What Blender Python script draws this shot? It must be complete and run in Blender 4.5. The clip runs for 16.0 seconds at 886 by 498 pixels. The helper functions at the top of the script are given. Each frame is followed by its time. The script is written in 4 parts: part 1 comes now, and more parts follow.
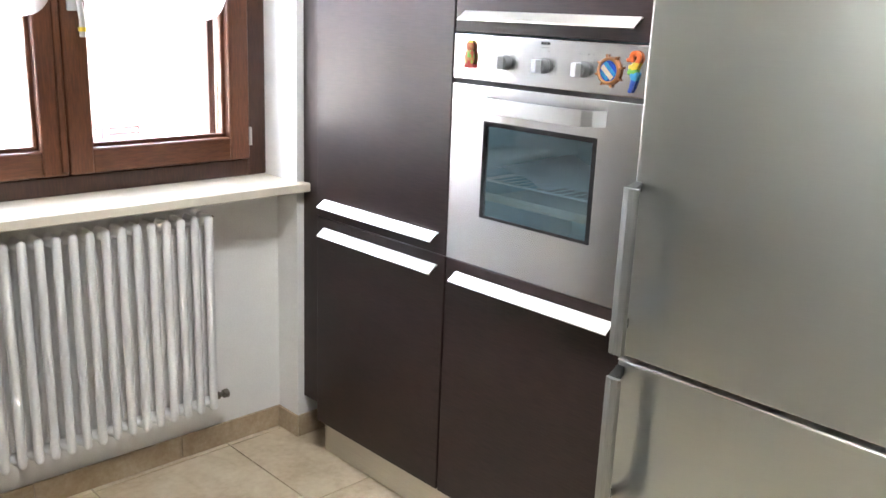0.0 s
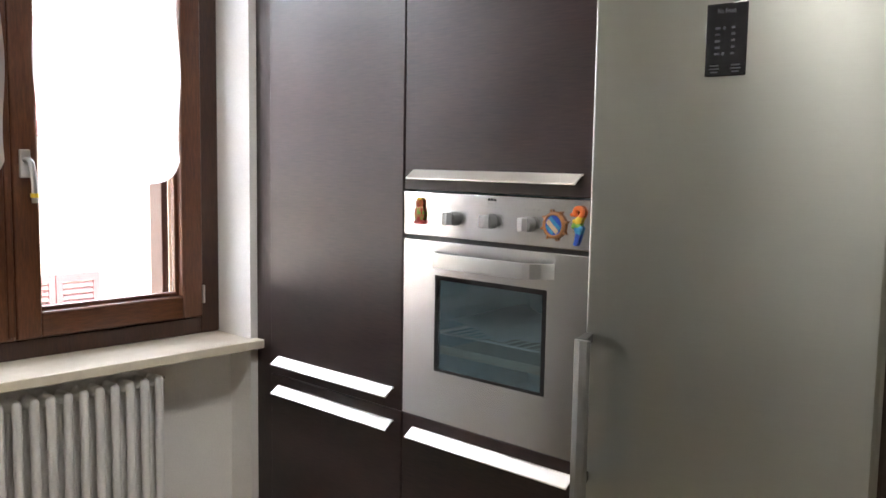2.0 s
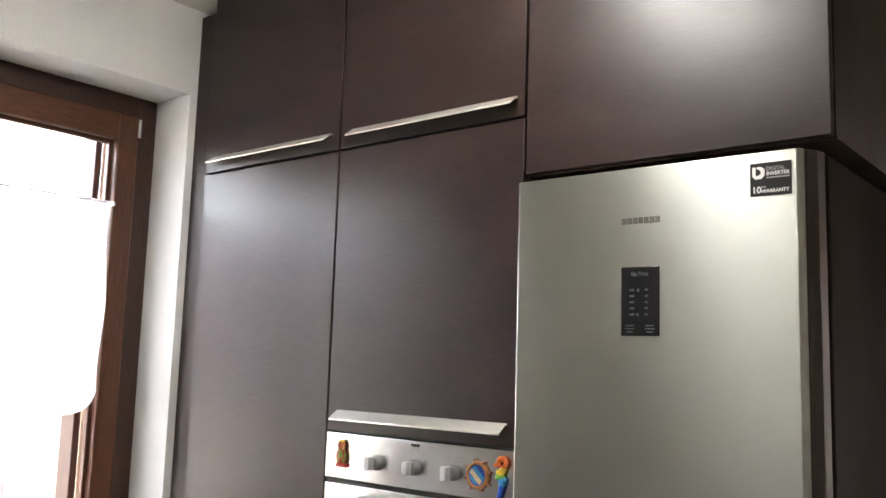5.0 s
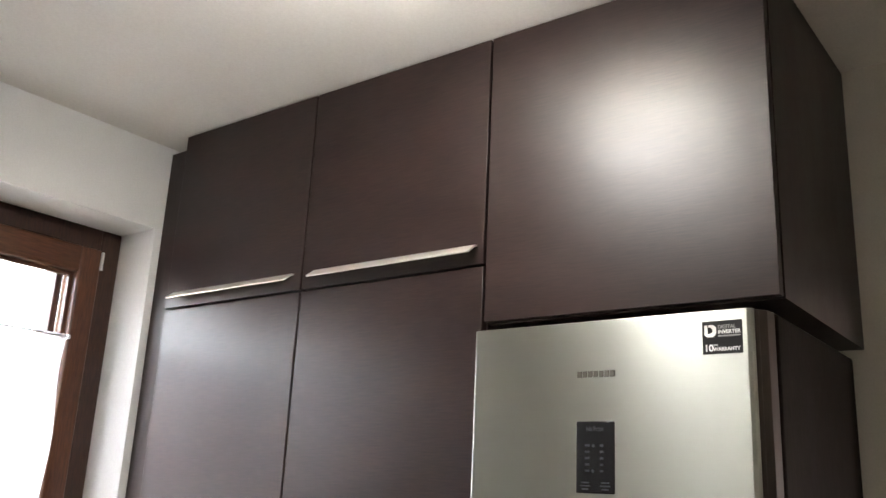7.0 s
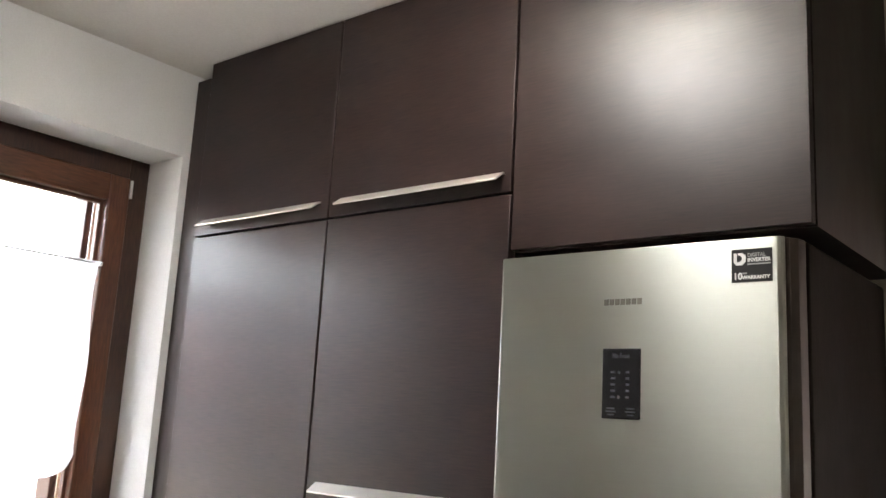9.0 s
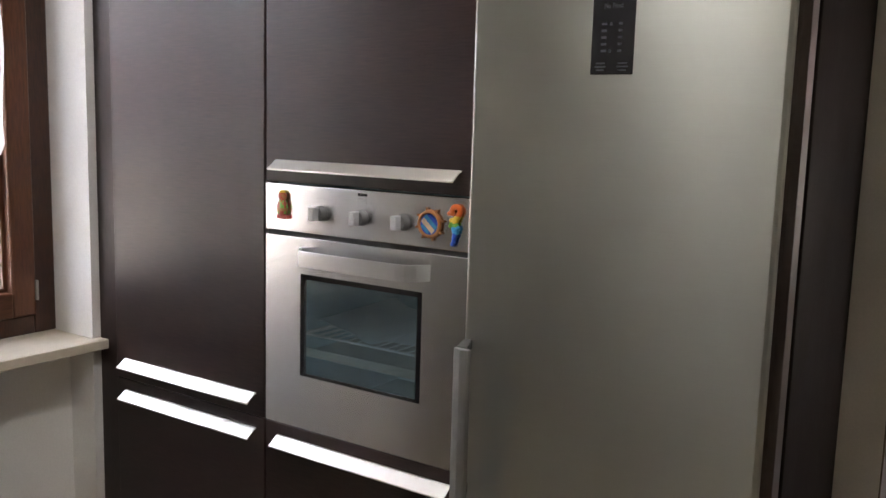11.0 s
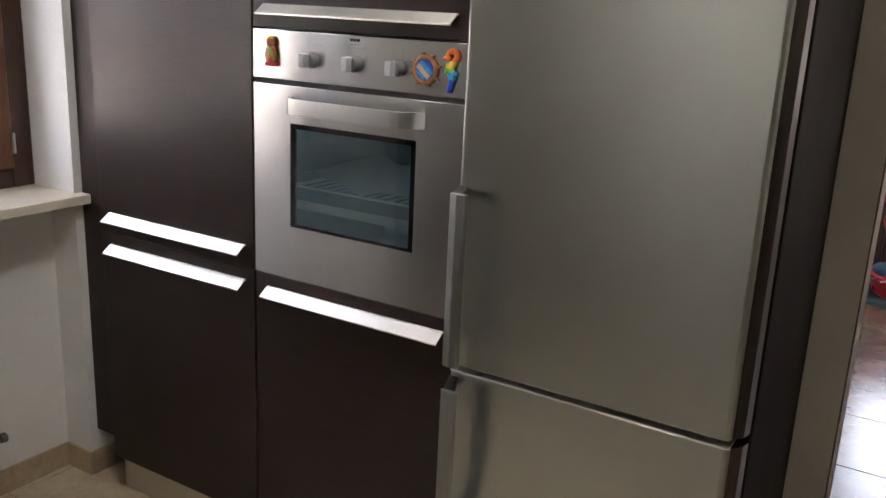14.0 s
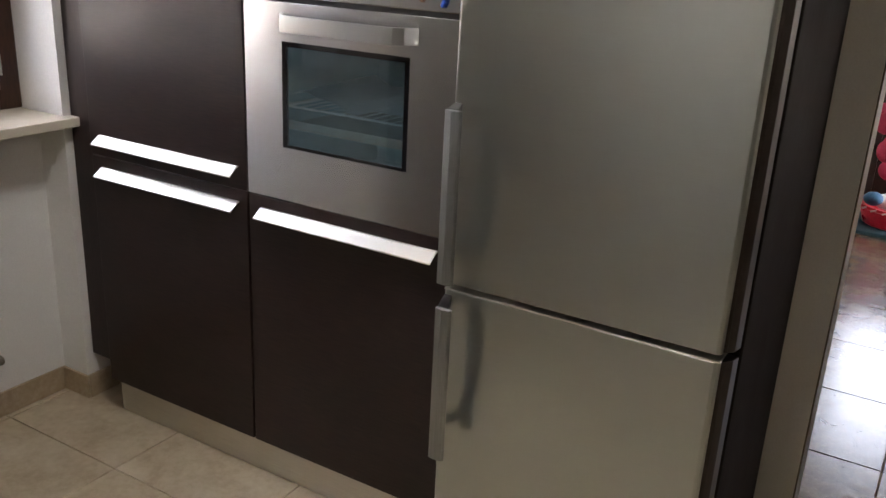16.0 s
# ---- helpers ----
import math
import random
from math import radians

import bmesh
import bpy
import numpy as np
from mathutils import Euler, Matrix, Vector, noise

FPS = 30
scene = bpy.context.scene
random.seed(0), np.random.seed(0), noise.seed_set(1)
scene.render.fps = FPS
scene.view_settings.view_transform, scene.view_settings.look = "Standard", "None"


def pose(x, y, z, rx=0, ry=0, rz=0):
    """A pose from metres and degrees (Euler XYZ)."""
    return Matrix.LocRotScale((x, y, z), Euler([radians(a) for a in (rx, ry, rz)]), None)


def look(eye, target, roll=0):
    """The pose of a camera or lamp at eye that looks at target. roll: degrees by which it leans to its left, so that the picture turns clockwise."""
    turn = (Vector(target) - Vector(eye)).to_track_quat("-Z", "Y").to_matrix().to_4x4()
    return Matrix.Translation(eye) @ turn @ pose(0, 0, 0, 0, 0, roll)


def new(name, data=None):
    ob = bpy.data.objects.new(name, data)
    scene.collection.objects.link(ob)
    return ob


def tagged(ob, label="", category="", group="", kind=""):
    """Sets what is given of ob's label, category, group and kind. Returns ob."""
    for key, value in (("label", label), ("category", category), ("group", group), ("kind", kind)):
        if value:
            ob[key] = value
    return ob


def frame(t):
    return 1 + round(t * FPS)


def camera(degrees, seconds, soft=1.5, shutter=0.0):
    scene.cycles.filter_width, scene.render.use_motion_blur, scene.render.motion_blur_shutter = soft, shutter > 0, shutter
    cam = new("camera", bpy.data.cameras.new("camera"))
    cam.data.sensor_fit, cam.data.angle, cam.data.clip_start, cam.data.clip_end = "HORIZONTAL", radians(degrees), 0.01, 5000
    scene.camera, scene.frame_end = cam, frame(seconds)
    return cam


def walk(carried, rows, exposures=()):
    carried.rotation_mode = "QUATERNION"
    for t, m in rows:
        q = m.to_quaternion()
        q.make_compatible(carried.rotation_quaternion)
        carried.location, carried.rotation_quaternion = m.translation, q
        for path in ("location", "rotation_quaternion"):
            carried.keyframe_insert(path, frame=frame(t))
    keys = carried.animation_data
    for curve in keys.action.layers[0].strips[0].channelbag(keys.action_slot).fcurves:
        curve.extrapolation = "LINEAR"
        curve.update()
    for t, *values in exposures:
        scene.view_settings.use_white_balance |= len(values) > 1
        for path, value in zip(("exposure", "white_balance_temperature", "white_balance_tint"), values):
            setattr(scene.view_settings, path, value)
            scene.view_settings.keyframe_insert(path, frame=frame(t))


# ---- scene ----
cam = camera(53.4, 16.0)

EXPOSURES = [(0.0, 6.33, 6500, 11), (1.0, 5.54, 6650, 13), (2.0, 5.29, 7100, 13), (4.0, 5.31, 7100, 12), (6.5, 5.29, 7100, 12), (8.0, 5.29, 7100, 12), (9.0, 5.16, 7150, 12), (9.5, 5.17, 7170, 13), (10.0, 4.86, 7150, 14), (12.5, 4.88, 7100, 16), (16.0, 4.94, 7100, 15)]
PATH = [
    (0, (1.663, -1.638, 1.493), (0.283, -0.288, 0.973), 2.3),
    (0.5, (1.665, -1.643, 1.49), (0.28, -0.267, 1.056), 2.1),
    (1, (1.673, -1.635, 1.493), (0.283, -0.243, 1.135), 1.7),
    (1.5, (1.669, -1.628, 1.516), (0.288, -0.211, 1.226), 1.0),
    (2, (1.675, -1.626, 1.526), (0.311, -0.177, 1.323), 0.9),
    (2.5, (1.681, -1.618, 1.548), (0.328, -0.151, 1.411), 0.8),
    (3, (1.675, -1.618, 1.578), (0.348, -0.124, 1.502), 0.2),
    (3.5, (1.682, -1.608, 1.598), (0.377, -0.093, 1.6), 0.4),
    (4, (1.685, -1.608, 1.605), (0.392, -0.085, 1.687), 1.0),
    (6.5, (1.708, -1.602, 1.662), (0.511, -0.075, 2.146), 2.4),
    (7, (1.716, -1.596, 1.669), (0.536, -0.075, 2.21), 2.8),
    (7.5, (1.722, -1.596, 1.678), (0.562, -0.081, 2.279), 3.2),
    (8, (1.721, -1.593, 1.674), (0.549, -0.09, 2.279), 3.7),
    (8.5, (1.717, -1.59, 1.668), (0.499, -0.083, 2.165), 3.6),
    (9, (1.712, -1.593, 1.667), (0.468, -0.074, 2.049), 3.2),
    (9.5, (1.686, -1.569, 1.637), (0.439, -0.018, 1.837), 3.1),
    (10, (1.639, -1.534, 1.624), (0.432, 0.06, 1.578), 1.8),
    (12.5, (1.496, -1.579, 1.529), (0.495, 0.112, 1.161), 2.4),
    (13, (1.508, -1.586, 1.524), (0.494, 0.088, 1.112), 2.5),
    (13.5, (1.51, -1.59, 1.521), (0.499, 0.075, 1.065), 2.8),
    (14, (1.512, -1.582, 1.514), (0.514, 0.067, 0.98), 2.7),
    (14.5, (1.505, -1.613, 1.496), (0.536, 0.04, 0.925), 3.3),
    (15, (1.512, -1.596, 1.485), (0.546, 0.044, 0.871), 3.4),
    (15.5, (1.508, -1.592, 1.482), (0.551, 0.041, 0.838), 3.3),
    (16, (1.512, -1.593, 1.478), (0.56, 0.033, 0.807), 2.9),
]
walk(cam, [(t, look(eye, target, roll)) for t, eye, target, roll in PATH], EXPOSURES)

# ---- world and lights ----
world = bpy.data.worlds.new("sky")
scene.world = world
world.use_nodes = True
wn = world.node_tree
sky = wn.nodes.new("ShaderNodeTexSky")
sky.sky_type = "NISHITA"
sky.sun_disc = False
sky.dust_density = 3.0
sky.sun_elevation, sky.sun_rotation = radians(69.6), radians(135)
veil = wn.nodes.new("ShaderNodeHueSaturation")      # thin overcast: a paler sky
veil.inputs["Saturation"].default_value = 0.55
wn.links.new(sky.outputs[0], veil.inputs["Color"])
wn.links.new(veil.outputs[0], wn.nodes["Background"].inputs[0])
wn.nodes["Background"].inputs[1].default_value = 0.15

sun = new("sun", bpy.data.lights.new("sun", "SUN"))
sun.data.energy, sun.data.angle, sun.data.color = 0.7, radians(14), (1.0, 0.97, 0.93)
sun.matrix_world = look((2.0, -2.0, 7.6), (0, 0, 0))

CEIL_Z = 2.764
LAMP = (0.73, -0.69)
LAMP_POWER, BULB_POWER = 1.4, 2.8

# ---- materials ----
def mat(name, color, rough=0.5, metal=0.0, spec=0.5):
    m = bpy.data.materials.new(name)
    m.use_nodes = True
    b = m.node_tree.nodes["Principled BSDF"]
    b.inputs["Base Color"].default_value = (*color, 1)
    b.inputs["Roughness"].default_value = rough
    b.inputs["Metallic"].default_value = metal
    b.inputs["Specular IOR Level"].default_value = spec
    return m


def node(m, kind, **sockets):
    n = m.node_tree.nodes.new("ShaderNode" + kind)
    for k, v in sockets.items():
        n.inputs[k.replace("_", " ")].default_value = v
    return n


def link(m, a, b):
    m.node_tree.links.new(a, b)


def bsdf(m):
    return m.node_tree.nodes["Principled BSDF"]


def noise_tex(m, scale, detail=6.0, stretch=(1, 1, 1), rough=0.55, distortion=0.0):
    c = node(m, "TexCoord")
    mp = node(m, "Mapping", Scale=stretch)
    link(m, c.outputs["Object"], mp.inputs["Vector"])
    n = node(m, "TexNoise", Scale=scale, Detail=detail, Roughness=rough, Distortion=distortion)
    link(m, mp.outputs[0], n.inputs["Vector"])
    return n


def ramp(m, source, stops):
    r = m.node_tree.nodes.new("ShaderNodeValToRGB")
    while len(r.color_ramp.elements) < len(stops):
        r.color_ramp.elements.new(0.5)
    for e, (p, c) in zip(r.color_ramp.elements, stops):
        e.position, e.color = p, (*c, 1)
    link(m, source, r.inputs[0])
    return r


def spread(m, source, low, high, socket):
    r = node(m, "MapRange", From_Min=0.3, From_Max=0.7, To_Min=low, To_Max=high)
    link(m, source, r.inputs["Value"])
    link(m, r.outputs[0], bsdf(m).inputs[socket])


def relief(m, source, strength, distance=0.001):
    b = node(m, "Bump", Strength=strength, Distance=distance)
    link(m, source, b.inputs["Height"])
    link(m, b.outputs[0], bsdf(m).inputs["Normal"])
    return b


def two_scale(name, dark, light, rough, grain=(60, (1, 1, 1)), stain=(3, (1, 1, 1)), bump=0.2, dist=0.001, metal=0.0, gloss=0.06, spec=0.5):
    m = mat(name, light, rough, metal, spec)
    g = noise_tex(m, grain[0], 8, grain[1])
    s = noise_tex(m, stain[0], 4, stain[1])
    mix = node(m, "Mix")
    mix.data_type = "FLOAT"
    mix.inputs["Factor"].default_value = 0.4
    link(m, g.outputs[0], mix.inputs[2])
    link(m, s.outputs[0], mix.inputs[3])
    r = ramp(m, mix.outputs[0], [(0.36, dark), (0.64, light)])
    link(m, r.outputs[0], bsdf(m).inputs["Base Color"])
    spread(m, s.outputs[0], rough - gloss, rough + gloss, "Roughness")
    relief(m, g.outputs[0], bump, dist)
    return m


WENGE = two_scale("wenge_laminate", (0.0105, 0.0054, 0.0047), (0.031, 0.0160, 0.0139), 0.35, (26, (0.7, 6, 12)), (5, (0.6, 1, 2)), 0.38, 0.0006, gloss=0.03, spec=0.42)
WENGE_EDGE = two_scale("wenge_edge", (0.016, 0.0090, 0.0078), (0.036, 0.0205, 0.0175), 0.45, (26, (6, 6, 0.8)), (5, (1, 1, 0.6)), 0.2, 0.0006, spec=0.4)
PLASTER = two_scale("white_plaster", (0.79, 0.785, 0.765), (0.86, 0.855, 0.835), 0.85, (180, (1, 1, 1)), (2.2, (1, 1, 1)), 0.12, 0.001)
BEIGE_PLASTER = two_scale("beige_plaster", (0.70, 0.665, 0.59), (0.77, 0.735, 0.66), 0.85, (180, (1, 1, 1)), (2.2, (1, 1, 1)), 0.12, 0.001)
# For the unseen closing walls: grey chosen to dim what the fridge steel mirrors.
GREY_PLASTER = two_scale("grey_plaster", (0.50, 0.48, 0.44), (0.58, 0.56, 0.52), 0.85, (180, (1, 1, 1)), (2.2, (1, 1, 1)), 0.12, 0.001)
CEIL_PAINT = two_scale("ceiling_paint", (0.73, 0.705, 0.66), (0.81, 0.785, 0.74), 0.9, (150, (1, 1, 1)), (1.6, (1, 1, 1)), 0.1, 0.001)
WINDOW_WOOD = two_scale("stained_window_wood", (0.060, 0.019, 0.008), (0.135, 0.048, 0.020), 0.38, (34, (6, 6, 0.7)), (4, (1, 1, 0.5)), 0.2, 0.0008)
FRAME_WOOD = two_scale("dark_window_frame_wood", (0.026, 0.010, 0.006), (0.058, 0.022, 0.012), 0.42, (34, (6, 6, 0.7)), (4, (1, 1, 0.5)), 0.2, 0.0008)
RAIL_WOOD = two_scale("stained_window_rail_wood", (0.060, 0.019, 0.008), (0.135, 0.048, 0.020), 0.38, (34, (6, 0.7, 6)), (4, (1, 0.5, 1)), 0.2, 0.0008)
SILL_STONE = two_scale("cream_marble", (0.68, 0.62, 0.51), (0.75, 0.69, 0.575), 0.25, (22, (1, 1, 1)), (4, (1, 1, 1)), 0.03, 0.0005, gloss=0.01)
ENAMEL = two_scale("white_enamel", (0.83, 0.84, 0.83), (0.88, 0.89, 0.88), 0.40, (90, (1, 1, 1)), (5, (1, 1, 1)), 0.03, 0.0005)
BRASS = two_scale("aged_nickel", (0.16, 0.14, 0.11), (0.34, 0.31, 0.26), 0.38, (120, (1, 1, 1)), (20, (1, 1, 1)), 0.1, 0.0004, metal=1.0)
ALU = two_scale("satin_aluminium", (0.88, 0.85, 0.79), (0.94, 0.91, 0.85), 0.44, (200, (0.1, 4, 4)), (8, (0.3, 1, 1)), 0.08, 0.0003, metal=1.0)
PLINTH = two_scale("plinth_aluminium", (0.58, 0.56, 0.51), (0.68, 0.66, 0.60), 0.45, (160, (0.1, 4, 4)), (4, (0.3, 1, 1)), 0.08, 0.0003, metal=1.0)
BLACK = two_scale("black_gasket", (0.006, 0.006, 0.006), (0.014, 0.013, 0.012), 0.6, (90, (1, 1, 1)), (5, (1, 1, 1)), 0.05, 0.0005)
GRIP_SILVER = two_scale("silver_grip", (0.46, 0.47, 0.48), (0.56, 0.57, 0.58), 0.45, (150, (1, 1, 1)), (10, (1, 1, 1)), 0.05, 0.0003, metal=0.3)
HANDLE_STEEL = two_scale("handle_steel", (0.30, 0.31, 0.30), (0.38, 0.39, 0.38), 0.42, (200, (4, 4, 0.1)), (6, (1, 1, 0.5)), 0.05, 0.0003, metal=1.0)
DARK_STEEL = two_scale("dark_steel", (0.05, 0.05, 0.048), (0.08, 0.08, 0.076), 0.45, (200, (1, 1, 1)), (8, (1, 1, 1)), 0.05, 0.0003, metal=0.6)
GREY_PLASTIC = two_scale("grey_plastic", (0.22, 0.23, 0.22), (0.30, 0.31, 0.30), 0.45, (150, (1, 1, 1)), (8, (1, 1, 1)), 0.05, 0.0004)
KNOB_METAL = two_scale("knob_metal", (0.15, 0.155, 0.155), (0.20, 0.205, 0.205), 0.45, (150, (1, 1, 1)), (10, (1, 1, 1)), 0.05, 0.0003, metal=0.3)
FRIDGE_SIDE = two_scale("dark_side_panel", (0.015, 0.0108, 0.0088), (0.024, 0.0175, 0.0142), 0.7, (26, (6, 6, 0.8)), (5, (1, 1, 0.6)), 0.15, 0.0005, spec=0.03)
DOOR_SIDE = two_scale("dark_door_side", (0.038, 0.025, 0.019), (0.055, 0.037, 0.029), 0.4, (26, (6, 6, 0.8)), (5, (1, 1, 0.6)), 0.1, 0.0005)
TRAY_STEEL = two_scale("baking_tray_steel", (0.20, 0.19, 0.15), (0.30, 0.28, 0.23), 0.5, (60, (1, 1, 1)), (8, (1, 1, 1)), 0.05, 0.0005, metal=0.4)
OVEN_CAVITY = two_scale("oven_enamel", (0.13, 0.24, 0.27), (0.20, 0.34, 0.38), 0.35, (60, (1, 1, 1)), (5, (1, 1, 1)), 0.05, 0.0005)


def brushed(name, color, rough, aniso):
    m = mat(name, color, rough, 1.0)
    g = noise_tex(m, 420, 4, (0.02, 1, 3))
    s = noise_tex(m, 2.5, 1, (1, 1, 0.6))
    r = ramp(m, g.outputs[0], [(0.3, tuple(c * 0.97 for c in color)), (0.7, tuple(min(1, c * 1.02) for c in color))])
    link(m, r.outputs[0], bsdf(m).inputs["Base Color"])
    spread(m, s.outputs[0], rough - 0.005, rough + 0.005, "Roughness")
    t = node(m, "Tangent")
    t.direction_type, t.axis = "RADIAL", "Z"
    link(m, t.outputs[0], bsdf(m).inputs["Tangent"])
    bsdf(m).inputs["Anisotropic"].default_value = aniso
    bsdf(m).inputs["Anisotropic Rotation"].default_value = 0.25
    return m


STEEL = brushed("brushed_steel", (0.52, 0.54, 0.50), 0.30, 0.84)
OVEN_STEEL = brushed("oven_steel", (0.58, 0.575, 0.565), 0.26, 0.82)
STEEL_SATIN = brushed("satin_steel", (0.58, 0.58, 0.56), 0.33, 0.3)


def glass(name, tint, rough=0.0):
    m = mat(name, tint, rough)
    bsdf(m).inputs["Transmission Weight"].default_value = 1.0
    bsdf(m).inputs["IOR"].default_value = 1.45
    return m


PANE = glass("window_glass", (0.98, 0.99, 0.985))
OVEN_GLASS = glass("tinted_oven_glass", (0.50, 0.67, 0.71))
bsdf(OVEN_GLASS).inputs["Transmission Weight"].default_value = 0.95


def sheer():
    m = mat("sheer_curtain", (0.88, 0.88, 0.88), 0.9)
    tree = m.node_tree
    out = tree.nodes["Material Output"]
    trans, clear = node(m, "BsdfTranslucent", Color=(0.88, 0.88, 0.88, 1)), node(m, "BsdfTransparent")
    weave = noise_tex(m, 500, 2)
    a, b = node(m, "MixShader", Fac=0.8), node(m, "MixShader", Fac=0.42)
    link(m, bsdf(m).outputs[0], a.inputs[1])
    link(m, trans.outputs[0], a.inputs[2])
    link(m, a.outputs[0], b.inputs[1])
    link(m, clear.outputs[0], b.inputs[2])
    relief(m, weave.outputs[0], 0.2, 0.0005)
    link(m, b.outputs[0], out.inputs["Surface"])
    return m


SHEER = sheer()


def tile_mat(name, stops, rough, vary, bump, scale=5.0, gloss=0.05):
    """Stone-look ceramic; each tile shifts its pattern and tone."""
    m = mat(name, stops[0][1], rough)
    c = node(m, "TexCoord")
    info = node(m, "ObjectInfo")
    add = node(m, "VectorMath")
    times = node(m, "VectorMath")
    times.operation = "MULTIPLY"
    times.inputs[1].default_value = (37.0, 53.0, 71.0)
    link(m, info.outputs["Random"], times.inputs[0])
    link(m, c.outputs["Object"], add.inputs[0])
    link(m, times.outputs[0], add.inputs[1])
    cloud = node(m, "TexNoise", Scale=scale, Detail=9.0, Roughness=0.62, Distortion=0.6)
    fine = node(m, "TexNoise", Scale=scale * 9, Detail=6.0, Roughness=0.6)
    link(m, add.outputs[0], cloud.inputs["Vector"])
    link(m, add.outputs[0], fine.inputs["Vector"])
    mix = node(m, "Mix")
    mix.data_type = "FLOAT"
    mix.inputs["Factor"].default_value = 0.3
    link(m, cloud.outputs[0], mix.inputs[2])
    link(m, fine.outputs[0], mix.inputs[3])
    r = ramp(m, mix.outputs[0], stops)
    hue = node(m, "HueSaturation")
    tone = node(m, "MapRange", To_Min=1 - vary, To_Max=1 + vary)
    link(m, info.outputs["Random"], tone.inputs["Value"])
    link(m, tone.outputs[0], hue.inputs["Value"])
    link(m, r.outputs[0], hue.inputs["Color"])
    link(m, hue.outputs[0], bsdf(m).inputs["Base Color"])
    spread(m, fine.outputs[0], rough - gloss, rough + gloss, "Roughness")
    relief(m, mix.outputs[0], bump, 0.002)
    return m


FLOOR_TILE = tile_mat("beige_stone_tile", [(0.34, (0.43, 0.33, 0.21)), (0.5, (0.57, 0.47, 0.33)), (0.64, (0.66, 0.57, 0.43))], 0.34, 0.05, 0.12)
SKIRT_TILE = tile_mat("beige_skirting_tile", [(0.34, (0.36, 0.26, 0.16)), (0.5, (0.46, 0.36, 0.24)), (0.64, (0.55, 0.46, 0.34))], 0.36, 0.04, 0.1, 8.0)
BROWN_TILE = tile_mat("brown_slate_tile", [(0.34, (0.045, 0.026, 0.017)), (0.5, (0.10, 0.065, 0.045)), (0.64, (0.16, 0.11, 0.08))], 0.20, 0.1, 0.5, 9.0, 0.08)
GROUT = two_scale("grout", (0.26, 0.20, 0.14), (0.36, 0.29, 0.21), 0.9, (140, (1, 1, 1)), (4, (1, 1, 1)), 0.2, 0.001)
FACADE = two_scale("pale_facade_render", (0.48, 0.44, 0.38), (0.58, 0.54, 0.47), 0.9, (20, (1, 1, 1)), (0.5, (1, 1, 1)), 0.2, 0.004)
RED_PAINT = two_scale("red_shutter_paint", (0.11, 0.046, 0.046), (0.15, 0.066, 0.064), 0.6, (30, (1, 1, 1)), (2, (1, 1, 1)), 0.1, 0.002)
ASPHALT = two_scale("yard_asphalt", (0.04, 0.04, 0.04), (0.07, 0.07, 0.065), 0.9, (12, (1, 1, 1)), (0.3, (1, 1, 1)), 0.3, 0.006)
DARK_WOOD = two_scale("dark_furniture_wood", (0.020, 0.010, 0.006), (0.045, 0.022, 0.013), 0.4, (26, (6, 6, 0.8)), (5, (1, 1, 0.6)), 0.2, 0.0006)
WHITE_CLOTH = two_scale("white_cloth", (0.72, 0.72, 0.72), (0.82, 0.82, 0.82), 0.95, (240, (1, 1, 1)), (8, (1, 1, 1)), 0.3, 0.001)
RED_PLASTIC = two_scale("red_plastic", (0.42, 0.012, 0.030), (0.56, 0.022, 0.045), 0.3, (90, (1, 1, 1)), (8, (1, 1, 1)), 0.05, 0.0006)
PINK_PLUSH = two_scale("red_pink_plush", (0.36, 0.02, 0.06), (0.55, 0.06, 0.12), 0.95, (160, (1, 1, 1)), (14, (1, 1, 1)), 0.6, 0.004)
TEAL_CLOTH = two_scale("teal_cloth", (0.008, 0.035, 0.05), (0.02, 0.06, 0.08), 0.95, (200, (1, 1, 1)), (10, (1, 1, 1)), 0.4, 0.002)
BLUE_PLASTIC = two_scale("blue_plastic", (0.02, 0.10, 0.20), (0.04, 0.16, 0.28), 0.4, (90, (1, 1, 1)), (8, (1, 1, 1)), 0.05, 0.0006)
PRINT_WHITE = mat("print_white", (0.72, 0.72, 0.70), 0.5)
PRINT_GREY = mat("print_grey", (0.30, 0.30, 0.29), 0.5)
PRINT_DIM = mat("print_dim", (0.045, 0.052, 0.058), 0.5)
PRINT_DARK = mat("print_dark", (0.05, 0.05, 0.05), 0.5)
BADGE_GREY = mat("badge_grey", (0.16, 0.15, 0.13), 0.45, 0.7)
STICKER_BLACK = mat("sticker_black", (0.012, 0.012, 0.013), 0.3)
DISPLAY_BLACK = mat("display_black", (0.010, 0.010, 0.012), 0.08)
LAMP_GLASS = mat("opal_glass", (0.85, 0.84, 0.80), 0.3)
bsdf(LAMP_GLASS).inputs["Emission Color"].default_value = (0.93, 0.955, 1.0, 1)
bsdf(LAMP_GLASS).inputs["Emission Strength"].default_value = LAMP_POWER
BULB = mat("lamp_tube", (0.85, 0.85, 0.85), 0.3)
bsdf(BULB).inputs["Emission Color"].default_value = (0.93, 0.965, 1.0, 1)
bsdf(BULB).inputs["Emission Strength"].default_value = BULB_POWER


def paint(name, color, rough=0.35):
    return two_scale(name, tuple(c * 0.75 for c in color), color, rough, (120, (1, 1, 1)), (30, (1, 1, 1)), 0.15, 0.0006)


